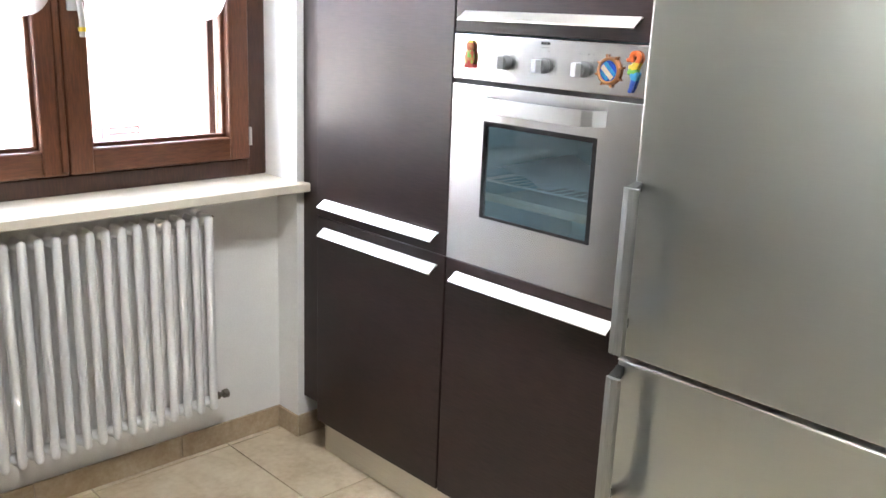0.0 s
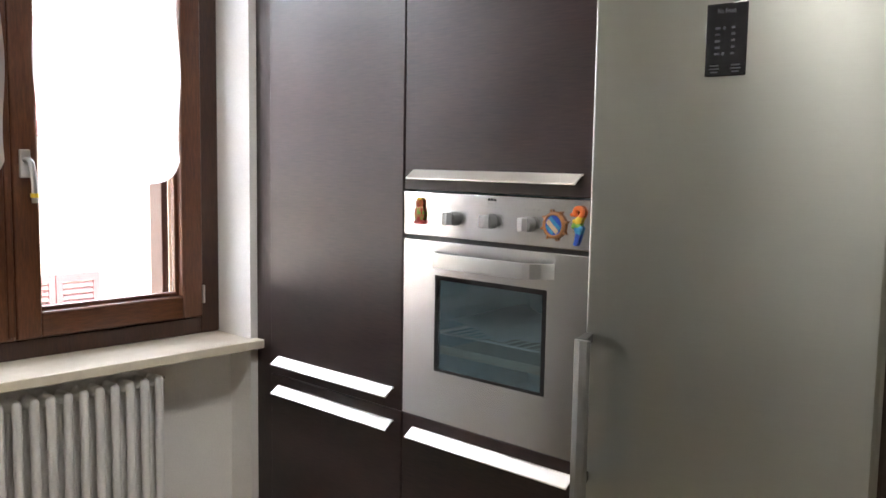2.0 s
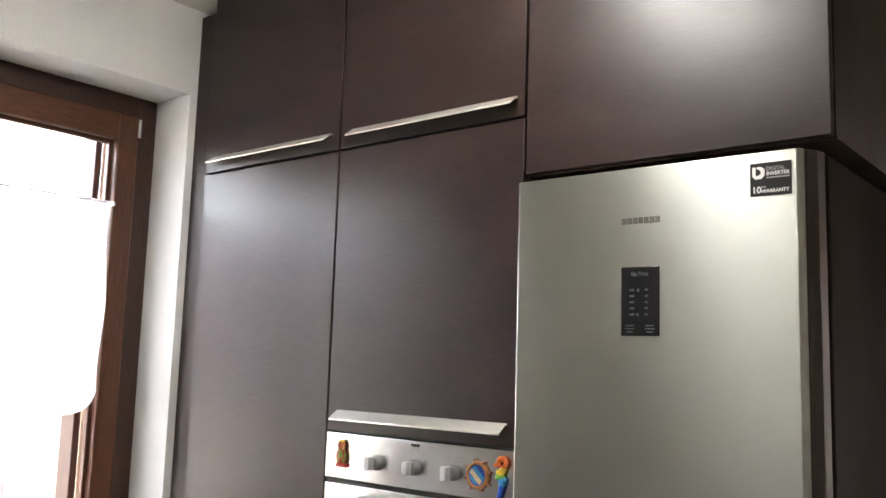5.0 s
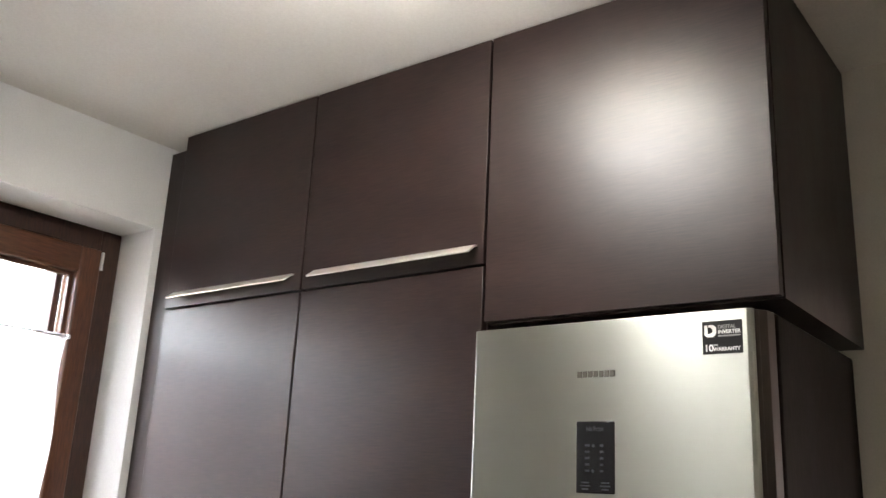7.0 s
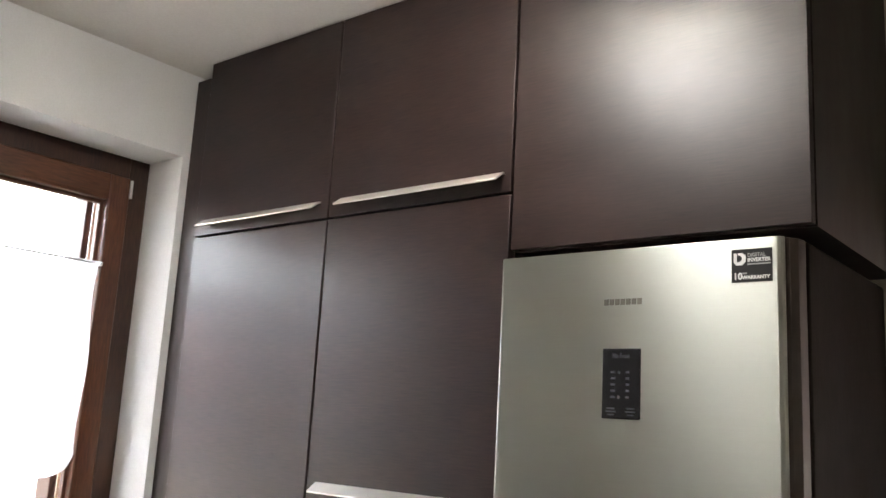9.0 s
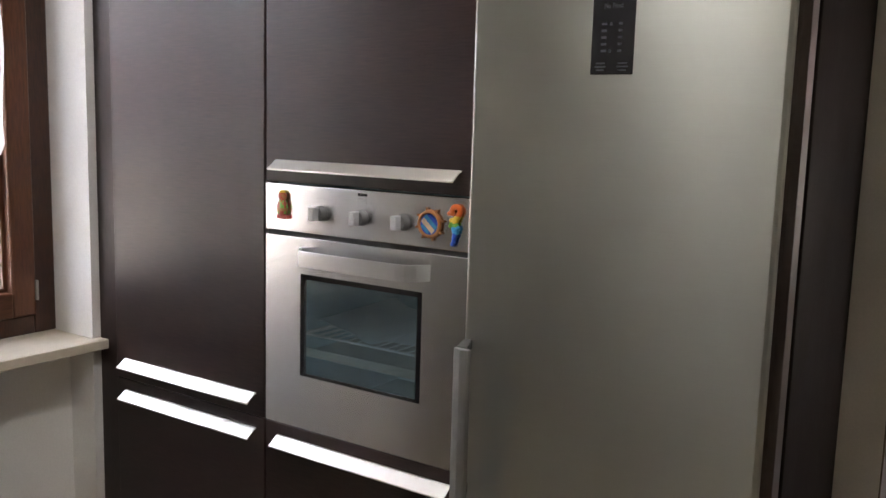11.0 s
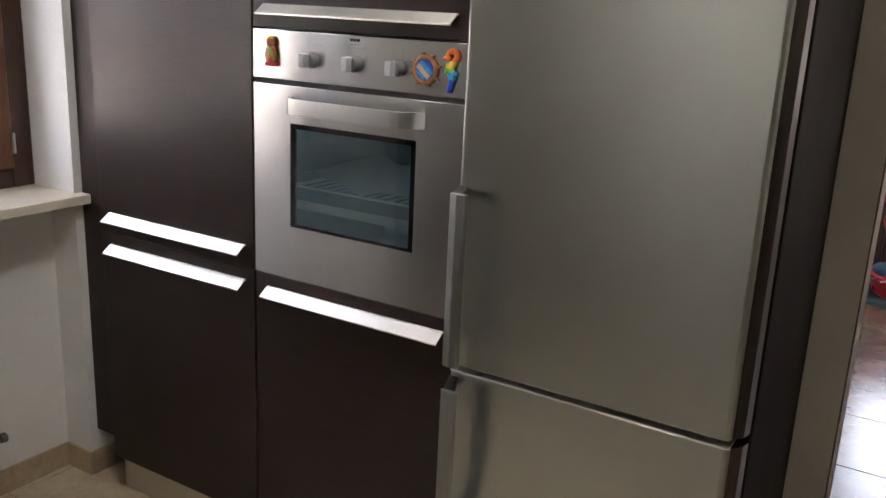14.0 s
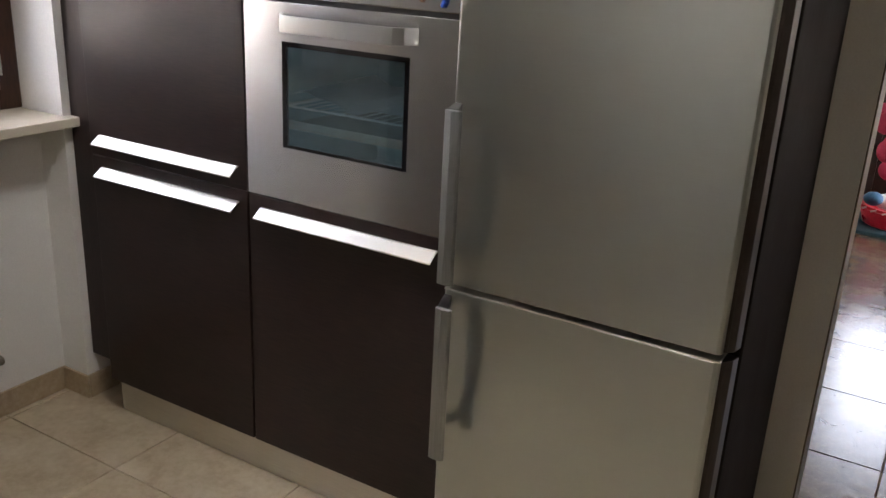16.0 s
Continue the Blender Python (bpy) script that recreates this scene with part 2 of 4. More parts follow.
MAGNET_RED = paint("magnet_red", (0.42, 0.030, 0.022))
MAGNET_YELLOW = paint("magnet_yellow", (0.75, 0.52, 0.04))
MAGNET_GREEN = paint("magnet_green", (0.16, 0.42, 0.06))
MAGNET_ORANGE = paint("magnet_orange", (0.78, 0.16, 0.03))
MAGNET_BLUE = paint("magnet_blue", (0.012, 0.09, 0.55))
MAGNET_SKY = paint("magnet_sky", (0.03, 0.30, 0.60))
MAGNET_BROWN = paint("magnet_brown", (0.40, 0.17, 0.06))
MAGNET_PALE = paint("magnet_pale", (0.62, 0.50, 0.36))

# ---- mesh helpers ----
def box(bm, x0, x1, y0, y1, z0, z1):
    v = [bm.verts.new(p) for p in ((x0, y0, z0), (x1, y0, z0), (x1, y1, z0), (x0, y1, z0), (x0, y0, z1), (x1, y0, z1), (x1, y1, z1), (x0, y1, z1))]
    for f in ((3, 2, 1, 0), (4, 5, 6, 7), (0, 1, 5, 4), (1, 2, 6, 5), (2, 3, 7, 6), (3, 0, 4, 7)):
        bm.faces.new([v[i] for i in f])


def eased(bm, edges, offset, segments):
    """Rounds edges; only the rounded strips are smooth, the large faces stay flat."""
    for f in bmesh.ops.bevel(bm, geom=edges, offset=offset, segments=segments, profile=0.5, affect="EDGES")["faces"]:
        f.smooth = True


def boxes(*rows, bevel=0.0, segments=2):
    bm = bmesh.new()
    for r in rows:
        box(bm, *r)
    if bevel:
        eased(bm, bm.edges[:], bevel, segments)
    return bm


def prism(points, axis, lo, hi, bevel=0.0, segments=2):
    """A polygon of the two other axes, drawn out along axis from lo to hi."""
    bm = bmesh.new()
    place = {"x": lambda a, b, h: (h, a, b), "y": lambda a, b, h: (a, h, b), "z": lambda a, b, h: (a, b, h)}[axis]
    low = [bm.verts.new(place(a, b, lo)) for a, b in points]
    high = [bm.verts.new(place(a, b, hi)) for a, b in points]
    bm.faces.new(low)
    bm.faces.new(high[::-1])
    for i in range(len(points)):
        j = (i + 1) % len(points)
        bm.faces.new((low[j], low[i], high[i], high[j]))
    bmesh.ops.recalc_face_normals(bm, faces=bm.faces[:])
    if bevel:
        eased(bm, bm.edges[:], bevel, segments)
    return bm


def lathe(profile, at, direction=(0, 0, 1), steps=28):
    """Rings of (radius, height) about a line from at along direction."""
    bm = bmesh.new()
    turn = Vector((0, 0, 1)).rotation_difference(Vector(direction)).to_matrix()
    rings = []
    for r, h in profile:
        rings.append([bm.verts.new(Vector(at) + turn @ Vector((r * math.cos(a), r * math.sin(a), h))) for a in (2 * math.pi * k / steps for k in range(steps))])
    for low, high in zip(rings, rings[1:]):
        for k in range(steps):
            n = (k + 1) % steps
            bm.faces.new((low[k], low[n], high[n], high[k]))
    bm.faces.new(rings[0][::-1])
    bm.faces.new(rings[-1])
    bmesh.ops.recalc_face_normals(bm, faces=bm.faces[:])
    return bm


def tube(points, radius, steps=10, bm=None):
    """A round bar along a line of points."""
    bm = bm or bmesh.new()
    pts = [Vector(p) for p in points]
    side = None
    rings = []
    for i, p in enumerate(pts):
        d = (pts[min(i + 1, len(pts) - 1)] - pts[max(i - 1, 0)]).normalized()
        if side is None:
            side = d.orthogonal().normalized()
        side = (side - d * side.dot(d)).normalized()
        up = d.cross(side)
        rings.append([bm.verts.new(p + radius * (math.cos(a) * side + math.sin(a) * up)) for a in (2 * math.pi * k / steps for k in range(steps))])
    for low, high in zip(rings, rings[1:]):
        for k in range(steps):
            n = (k + 1) % steps
            bm.faces.new((low[k], low[n], high[n], high[k]))
    bm.faces.new(rings[0][::-1])
    bm.faces.new(rings[-1])
    bmesh.ops.recalc_face_normals(bm, faces=bm.faces[:])
    return bm


def holed(outer, hole, y0, y1, bevel=0.0):
    """A plate across y with a rectangular hole."""
    bm = bmesh.new()
    rings = [[bm.verts.new(p) for p in ((a, y, c), (b, y, c), (b, y, d), (a, y, d))] for y in (y0, y1) for a, b, c, d in (outer, hole)]
    of, hf, ob, hb = rings
    for i in range(4):
        j = (i + 1) % 4
        for q in ((of[i], of[j], hf[j], hf[i]), (ob[j], ob[i], hb[i], hb[j]), (of[j], of[i], ob[i], ob[j]), (hf[i], hf[j], hb[j], hb[i])):
            bm.faces.new(q)
    bmesh.ops.recalc_face_normals(bm, faces=bm.faces[:])
    if bevel:
        rim = [e for e in bm.edges if all(v in of for v in e.verts)]
        eased(bm, rim, bevel, 2)
    return bm


def done(bm, name, material, smooth=False):
    me = bpy.data.meshes.new(name)
    rounded = any(f.smooth for f in bm.faces)
    bm.to_mesh(me)
    bm.free()
    me.materials.append(material)
    if smooth and not rounded:
        me.shade_smooth()
        me.set_sharp_from_angle(angle=radians(40))
    return me


def part(name, bm, material, parent, label="", smooth=True):
    ob = new(name, done(bm, name, material, smooth))
    ob.parent = parent
    ob.matrix_parent_inverse = Matrix.Translation(parent.location).inverted()
    if label:
        ob["label"] = label
    return ob


def setting(name, bm, material, label, category):
    return tagged(new(name, done(bm, name, material)), label, category, kind="structure")


def thing(name, label, category, at=(0, 0, 0), group=""):
    ob = new(name)
    ob.empty_display_size = 0.05
    ob.location = at
    return tagged(ob, label, category, group)


def lettering(name, text, size, at, material, parent, bold=0.0, label="", width=None):
    """Flat writing on a face that looks towards -y."""
    cu = bpy.data.curves.new(name, "FONT")
    cu.body, cu.size, cu.extrude, cu.offset = text, size, 0.0002, bold
    tmp = bpy.data.objects.new(name, cu)
    me = bpy.data.meshes.new_from_object(tmp)
    bpy.data.objects.remove(tmp)
    wide = max(v.co.x for v in me.vertices) - min(v.co.x for v in me.vertices)
    k = width / wide if width else 1.0
    me.transform(Matrix.Translation(at) @ Matrix.Rotation(radians(90), 4, "X") @ Matrix.Diagonal((k, 1, 1, 1)))
    me.materials.append(material)
    ob = new(name, me)
    ob.parent = parent
    if label:
        ob["label"] = label
    return ob


# ---- the shell of the kitchen ----
XW, YR, XN, XF = -0.745, 0.025, -0.862, -0.93      # wall face, reveal, niche back, window frame face
WL, SILL, HEAD = -1.329, 0.928, 2.475               # far reveal, sill top, lintel
YB, XD = 0.628, 1.330                                # back wall face, edge of the doorway
XE, YS = 3.0, -2.3                                  # closing walls

setting("wall_west", boxes((-1.06, XW, YR, YB + 0.12, 0, CEIL_Z), (-1.06, XW, YS, WL, 0, CEIL_Z), (-1.06, XW, WL, YR, HEAD, CEIL_Z), (-1.06, XN, WL, YR, 0, SILL - 0.03)), PLASTER, "white plastered wall with a deep window niche", "wall")
setting("wall_north", boxes((XW, XD, YB, YB + 0.12, 0, CEIL_Z), (XD, 2.25, YB, YB + 0.12, 2.12, CEIL_Z), (2.25, 3.52, YB, YB + 0.12, 0, CEIL_Z)), BEIGE_PLASTER, "beige plastered wall with a doorway beside the fridge", "wall")
# East and south walls are out of view; their grey tone shapes steel reflections.
setting("wall_east", boxes((XE, XE + 0.12, YS, YB + 0.12, 0, CEIL_Z)), GREY_PLASTER, "plain unseen closing wall, toned grey to dim the steel's reflections", "wall")
setting("wall_south", boxes((-1.06, XE + 0.12, YS - 0.12, YS, 0, CEIL_Z)), GREY_PLASTER, "plain unseen closing wall, toned grey to dim the steel's reflections", "wall")
# Unseen dark blocks, added so the steel fronts mirror something dark low down.
setting("dark_block_south", boxes((XW + 0.002, XE - 0.002, YS + 0.002, YS + 0.60, 0, 0.95)), WENGE, "added unseen dark block along the rear wall, darkens the fridge reflection", "wall")
setting("dark_block_east", boxes((XE - 0.30, XE - 0.002, YS + 0.61, YB - 0.01, 0, 0.95)), WENGE, "added unseen dark block along the side wall, darkens reflections", "wall")
setting("ceiling", boxes((-1.06, XE + 0.12, YS - 0.12, YB + 0.12, CEIL_Z, CEIL_Z + 0.12)), CEIL_PAINT, "warm white painted ceiling", "ceiling")
setting("door_frame", boxes((XD, XD + 0.004, YB + 0.004, YB + 0.126, 0, 2.12)), two_scale("tan_door_trim", (0.075, 0.048, 0.020), (0.12, 0.078, 0.036), 0.6, (40, (6, 6, 0.7)), (5, (1, 1, 1)), 0.1), "thin tan lining of the open doorway", "door frame")
floor = setting("floor", boxes((-1.06, XE + 0.12, YS - 0.12, YB + 0.06, -0.1, -0.004)), GROUT, "floor of beige stone-look tiles with narrow joints", "floor")

sill = tagged(new("window_sill", done(prism([(XF - 0.02, WL), (-0.70, WL), (-0.70, 0.05), (XW, 0.05), (XW, YR), (XF - 0.02, YR)], "z", SILL - 0.03, SILL, 0.004), "window_sill", SILL_STONE, True)), "cream marble window sill over the radiator", "window sill", kind="structure")

# ---- window ----
def window():
    w = tagged(new("window_1"), "brown stained wooden double casement window, closed", "window", kind="structure")
    x0, x1 = XF - 0.06, XF
    f = part("window_frame", boxes((x0, x1, -0.045, YR, SILL, HEAD), (x0, x1, WL, WL + 0.07, SILL, HEAD), (x0, x1, WL + 0.07, -0.045, SILL, SILL + 0.057), (x0, x1, WL + 0.07, -0.045, HEAD - 0.071, HEAD), bevel=0.004), FRAME_WOOD, w, "dark brown outer window frame")
    mid = -0.652
    for y0, y1, gy0, gy1 in ((mid + 0.001, -0.046, mid + 0.075, -0.121), (WL + 0.071, mid - 0.001, WL + 0.146, mid - 0.075)):
        z0, z1 = SILL + 0.059, HEAD - 0.072
        gz0, gz1 = z0 + 0.076, z1 - 0.088
        s = part("sash", boxes((x0 + 0.015, x1 + 0.016, y0, gy0, z0, z1), (x0 + 0.015, x1 + 0.016, gy1, y1, z0, z1), bevel=0.007, segments=3), WINDOW_WOOD, w, "reddish brown casement sash")
        part("rail", boxes((x0 + 0.015, x1 + 0.0155, gy0 - 0.004, gy1 + 0.004, z0, gz0), (x0 + 0.015, x1 + 0.0155, gy0 - 0.004, gy1 + 0.004, gz1, z1), bevel=0.007, segments=3), RAIL_WOOD, s)
        part("glazing_bead", boxes((x1 - 0.034, x1 - 0.012, gy0 - 0.002, gy0 + 0.012, gz0, gz1), (x1 - 0.034, x1 - 0.012, gy1 - 0.012, gy1 + 0.002, gz0, gz1), (x1 - 0.034, x1 - 0.012, gy0, gy1, gz0 - 0.002, gz0 + 0.012), (x1 - 0.034, x1 - 0.012, gy0, gy1, gz1 - 0.012, gz1 + 0.002), bevel=0.003), WINDOW_WOOD, s)
        p = part("pane", boxes((x1 - 0.040, x1 - 0.036, gy0 - 0.008, gy1 + 0.008, gz0 - 0.008, gz1 + 0.008)), PANE, s, "clear glass pane", smooth=False)
        p.visible_shadow = False
    part("meeting_strip", boxes((x1 + 0.014, x1 + 0.024, mid - 0.024, mid - 0.003, SILL + 0.07, HEAD - 0.085), bevel=0.004), WINDOW_WOOD, w)
    for z in (SILL + 0.105, HEAD - 0.14):
        part("hinge", lathe([(0.0, 0.0), (0.0055, 0.0), (0.0055, 0.06), (0.0, 0.062)], (x1 + 0.017, -0.0455, z), steps=12), STEEL_SATIN, w, "small steel barrel hinge")
    h = part("window_handle", boxes((x1 + 0.016, x1 + 0.026, -0.632, -0.600, 1.455, 1.535), bevel=0.004), STEEL_SATIN, w, "satin steel lever handle turned down")
    part("lever", tube([(x1 + 0.022, -0.616, 1.505), (x1 + 0.05, -0.616, 1.505), (x1 + 0.062, -0.614, 1.498), (x1 + 0.064, -0.611, 1.47), (x1 + 0.062, -0.607, 1.43), (x1 + 0.058, -0.606, 1.385)], 0.0085, 12), STEEL_SATIN, h)
    part("elastic_band", lathe([(0.0095, 0.0), (0.0115, 0.0), (0.0115, 0.012), (0.0095, 0.012)], (x1 + 0.0595, -0.6065, 1.400), (0, 0, 1), 14), MAGNET_YELLOW, h, "pale elastic band round the lever")
    return w


window()


def curtain(y0, y1, z0, z1, x):
    """A short sheer curtain gathered on a thin rod across a sash."""
    c = thing("cafe_curtain", "short sheer white curtain on a rod across the window sash", "curtain", (x, (y0 + y1) / 2, z0), "sheer curtains on the window")
    bm = bmesh.new()
    nu, nv = 60, 24
    rows = []
    for j in range(nv + 1):
        v = j / nv
        row = []
        for i in range(nu + 1):
            u = i / nu
            y = y0 + (y1 - y0) * u
            z = z1 - (z1 - z0) * v
            edge = min(u, 1 - u)
            if edge < 0.10:
                z += (0.10 - edge) ** 2 * 5.5 * v
            z += 0.012 * math.sin(u * math.pi * 2 + 0.7) * v
            amp = 0.0045 + 0.004 * v
            row.append(bm.verts.new((x + amp * math.sin(u * 46 + 1.2 * math.sin(u * 9)), y + 0.006 * math.sin(v * 9 + u * 3), z)))
        rows.append(row)
    for a, b in zip(rows, rows[1:]):
        for i in range(nu):
            bm.faces.new((a[i], a[i + 1], b[i + 1], b[i]))
    cloth = part("cloth", bm, SHEER, c)
    part("rod", tube([(x, y0 - 0.012, z1 - 0.006), (x, y1 + 0.012, z1 - 0.006)], 0.0032, 8), STEEL_SATIN, c, "thin curtain rod")
    part("rod_bracket", boxes((XF + 0.016, x + 0.004, y1 + 0.006, y1 + 0.014, z1 - 0.012, z1), bevel=0.001), STEEL_SATIN, c)
    part("rod_bracket", boxes((XF + 0.016, x + 0.004, y0 - 0.014, y0 - 0.006, z1 - 0.012, z1), bevel=0.001), STEEL_SATIN, c)
    return c


curtain(-0.585, -0.135, 1.440, 2.105, -0.900)
curtain(-1.215, -0.672, 1.440, 2.105, -0.900)


# ---- radiator ----
def radiator():
    r = thing("radiator", "white tubular column radiator under the window sill", "radiator", (-0.78, -0.66, 0.2))
    top, low, rad = 0.856, 0.200, 0.0132
    cols = (-0.746, -0.796)
    first = None
    for k in range(16):
        y = -0.305 - 0.0464 * k
        if first is None:
            bm = bmesh.new()
            for x in cols:
                pts = [(x, y, low + 0.010), (x, y, low + 0.016), (x, y, top - 0.016), (x, y, top - 0.010)]
                tube(pts, rad, 18, bm)
            for z in (low + 0.018, top - 0.018):
                ball = bmesh.ops.create_uvsphere(bm, u_segments=12, v_segments=8, radius=1.0)
                bmesh.ops.transform(bm, matrix=Matrix.Translation((-0.776, y, z)) @ Matrix.Diagonal((0.034, 0.0232, 0.0185, 1)), verts=ball["verts"])
                for x in cols:
                    ball = bmesh.ops.create_uvsphere(bm, u_segments=12, v_segments=8, radius=rad)
                    bmesh.ops.translate(bm, verts=ball["verts"], vec=(x, y, low + 0.010 if z < 0.5 else top - 0.010))
            first = part("column_section", bm, ENAMEL, r)
        else:
            o = new("column_section", first.data)
            o.parent = r
            o.matrix_parent_inverse = first.matrix_parent_inverse
            o.location = (0, -0.0464 * k, 0)
    v = part("valve", lathe([(0.0, 0.0), (0.009, 0.0), (0.009, 0.018), (0.013, 0.020), (0.013, 0.034), (0.008, 0.036), (0.008, 0.048), (0.014, 0.050), (0.015, 0.066), (0.010, 0.070), (0.0, 0.070)], (-0.784, -0.298, 0.226), (0, 1, 0), 16), BRASS, r, "tarnished metal lockshield valve")
    part("pipe", tube([(-0.784, -0.262, 0.226), (-0.81, -0.262, 0.226), (XN + 0.001, -0.262, 0.226)], 0.007, 10), BRASS, v)
    part("air_vent", lathe([(0.0, 0.0), (0.007, 0.0), (0.007, 0.012), (0.004, 0.014), (0.004, 0.022), (0.0, 0.022)], (-0.784, -0.288, 0.84), (0, 1, 0), 10), BRASS, r)
    for y in (-0.42, -0.88):
        part("bracket", boxes((XN + 0.001, -0.80, y - 0.01, y + 0.01, 0.79, 0.815), bevel=0.002), ENAMEL, r)
    return r


radiator()


# ---- tall cabinets ----
def handle(name, x0, x1, z, parent):
    """A sloping aluminium grip strip: front lip at height z."""
    section = [(-0.0005, z + 0.0215), (-0.0005, z + 0.0175), (-0.007, z + 0.0165), (-0.0305, z - 0.001), (-0.0305, z - 0.003), (-0.0345, z - 0.003), (-0.0350, z + 0.0005), (-0.0065, z + 0.0215)]
    h = part(name, prism(section, "x", x0, x1, 0.0007, 1), ALU, parent, "satin aluminium grip strip")
    return h


def door_panel(x0, x1, z0, z1, parent):
    return part("door", boxes((x0, x1, 0.0, 0.022, z0, z1), bevel=0.0012), WENGE, parent)


G = 0.0036
XL = -0.598
SPLIT_TOP = 2.183

def larder():
    c = thing("larder_cabinet", "tall dark wenge larder cabinet with two doors", "cabinet", (XL / 2, 0.28, 0.125))
    part("body", boxes((XL + 0.001, -0.001, 0.024, YB - 0.002, 0.126, SPLIT_TOP - 0.002)), WENGE_EDGE, c)
    d = door_panel(XL + G, -G, 0.126, 0.8415, c)
    handle("handle", -0.553, -0.030, 0.7915, d)
    d = door_panel(XL + G, -G, 0.8445, SPLIT_TOP - G, c)
    handle("handle", -0.553, -0.030, 0.884, d)
    return c


def oven_housing():
    c = thing("oven_cabinet", "tall dark wenge cabinet housing the built-in oven", "cabinet", (0.3, 0.28, 0.125))
    for x in (0.001, 0.582):
        part("side_panel", boxes((x, x + 0.017, 0.024, YB - 0.002, 0.126, SPLIT_TOP - 0.002)), WENGE_EDGE, c)
    part("back_panel", boxes((0.018, 0.582, YB - 0.02, YB - 0.002, 0.126, SPLIT_TOP - 0.002)), WENGE_EDGE, c)
    for z in (0.126, 0.82, 1.446, SPLIT_TOP - 0.02):
        part("shelf", boxes((0.018, 0.582, 0.024, YB - 0.02, z, z + 0.018)), WENGE_EDGE, c)
    d = door_panel(G, 0.6 - G, 0.126, 0.8415, c)
    handle("handle", 0.045, 0.567, 0.7915, d)
    d = door_panel(G, 0.6 - G, 1.4455, SPLIT_TOP - G, c)
    handle("handle", 0.040, 0.567, 1.477, d)
    return c


def top_cabinet(x0, x1, z0, label, hx=None, name="wall_cabinet"):
    c = thing(name, label, "cabinet", ((x0 + x1) / 2, 0.28, z0), "top row of cabinets")
    part("body", boxes((x0 + 0.001, x1 - 0.001, 0.024, YB - 0.002, z0 + 0.001, CEIL_Z - 0.006)), WENGE_EDGE, c)
    d = door_panel(x0 + G, x1 - G, z0 + G, CEIL_Z - 0.007, c)
    if hx:
        handle("handle", hx[0], hx[1], 2.2115, d)
    return c


for maker in (larder, oven_housing):
    maker()
top_cabinet(XL, 0.0, SPLIT_TOP, "dark wenge top cabinet with an aluminium grip strip", (-0.553, -0.030))
top_cabinet(0.0, 0.6, SPLIT_TOP, "dark wenge top cabinet with an aluminium grip strip", (0.052, 0.578))
top_cabinet(0.6, 1.256, 2.046, "deep dark wenge cabinet over the fridge, no handle")

tagged(new("filler_panel", done(boxes((XW + 0.001, XL - 0.001, 0.052, 0.07, 0.15, CEIL_Z - 0.02), bevel=0.001), "filler_panel", WENGE_EDGE)), "narrow dark wenge filler strip between wall and cabinet", "panel")


def plinth():
    p = thing("plinth", "brushed aluminium plinth under the tall cabinets", "plinth", (0.0, 0.04, 0.0))
    part("board", boxes((-0.590, 0.600, 0.038, 0.052, 0.0, 0.122), bevel=0.001), PLINTH, p)
    part("corner_post", boxes((-0.598, -0.590, 0.036, 0.06, 0.0, 0.123), bevel=0.002), PLINTH, p)
    part("return_board", boxes((-0.597, -0.585, 0.06, 0.30, 0.0, 0.122)), BLACK, p)
    return p


plinth()


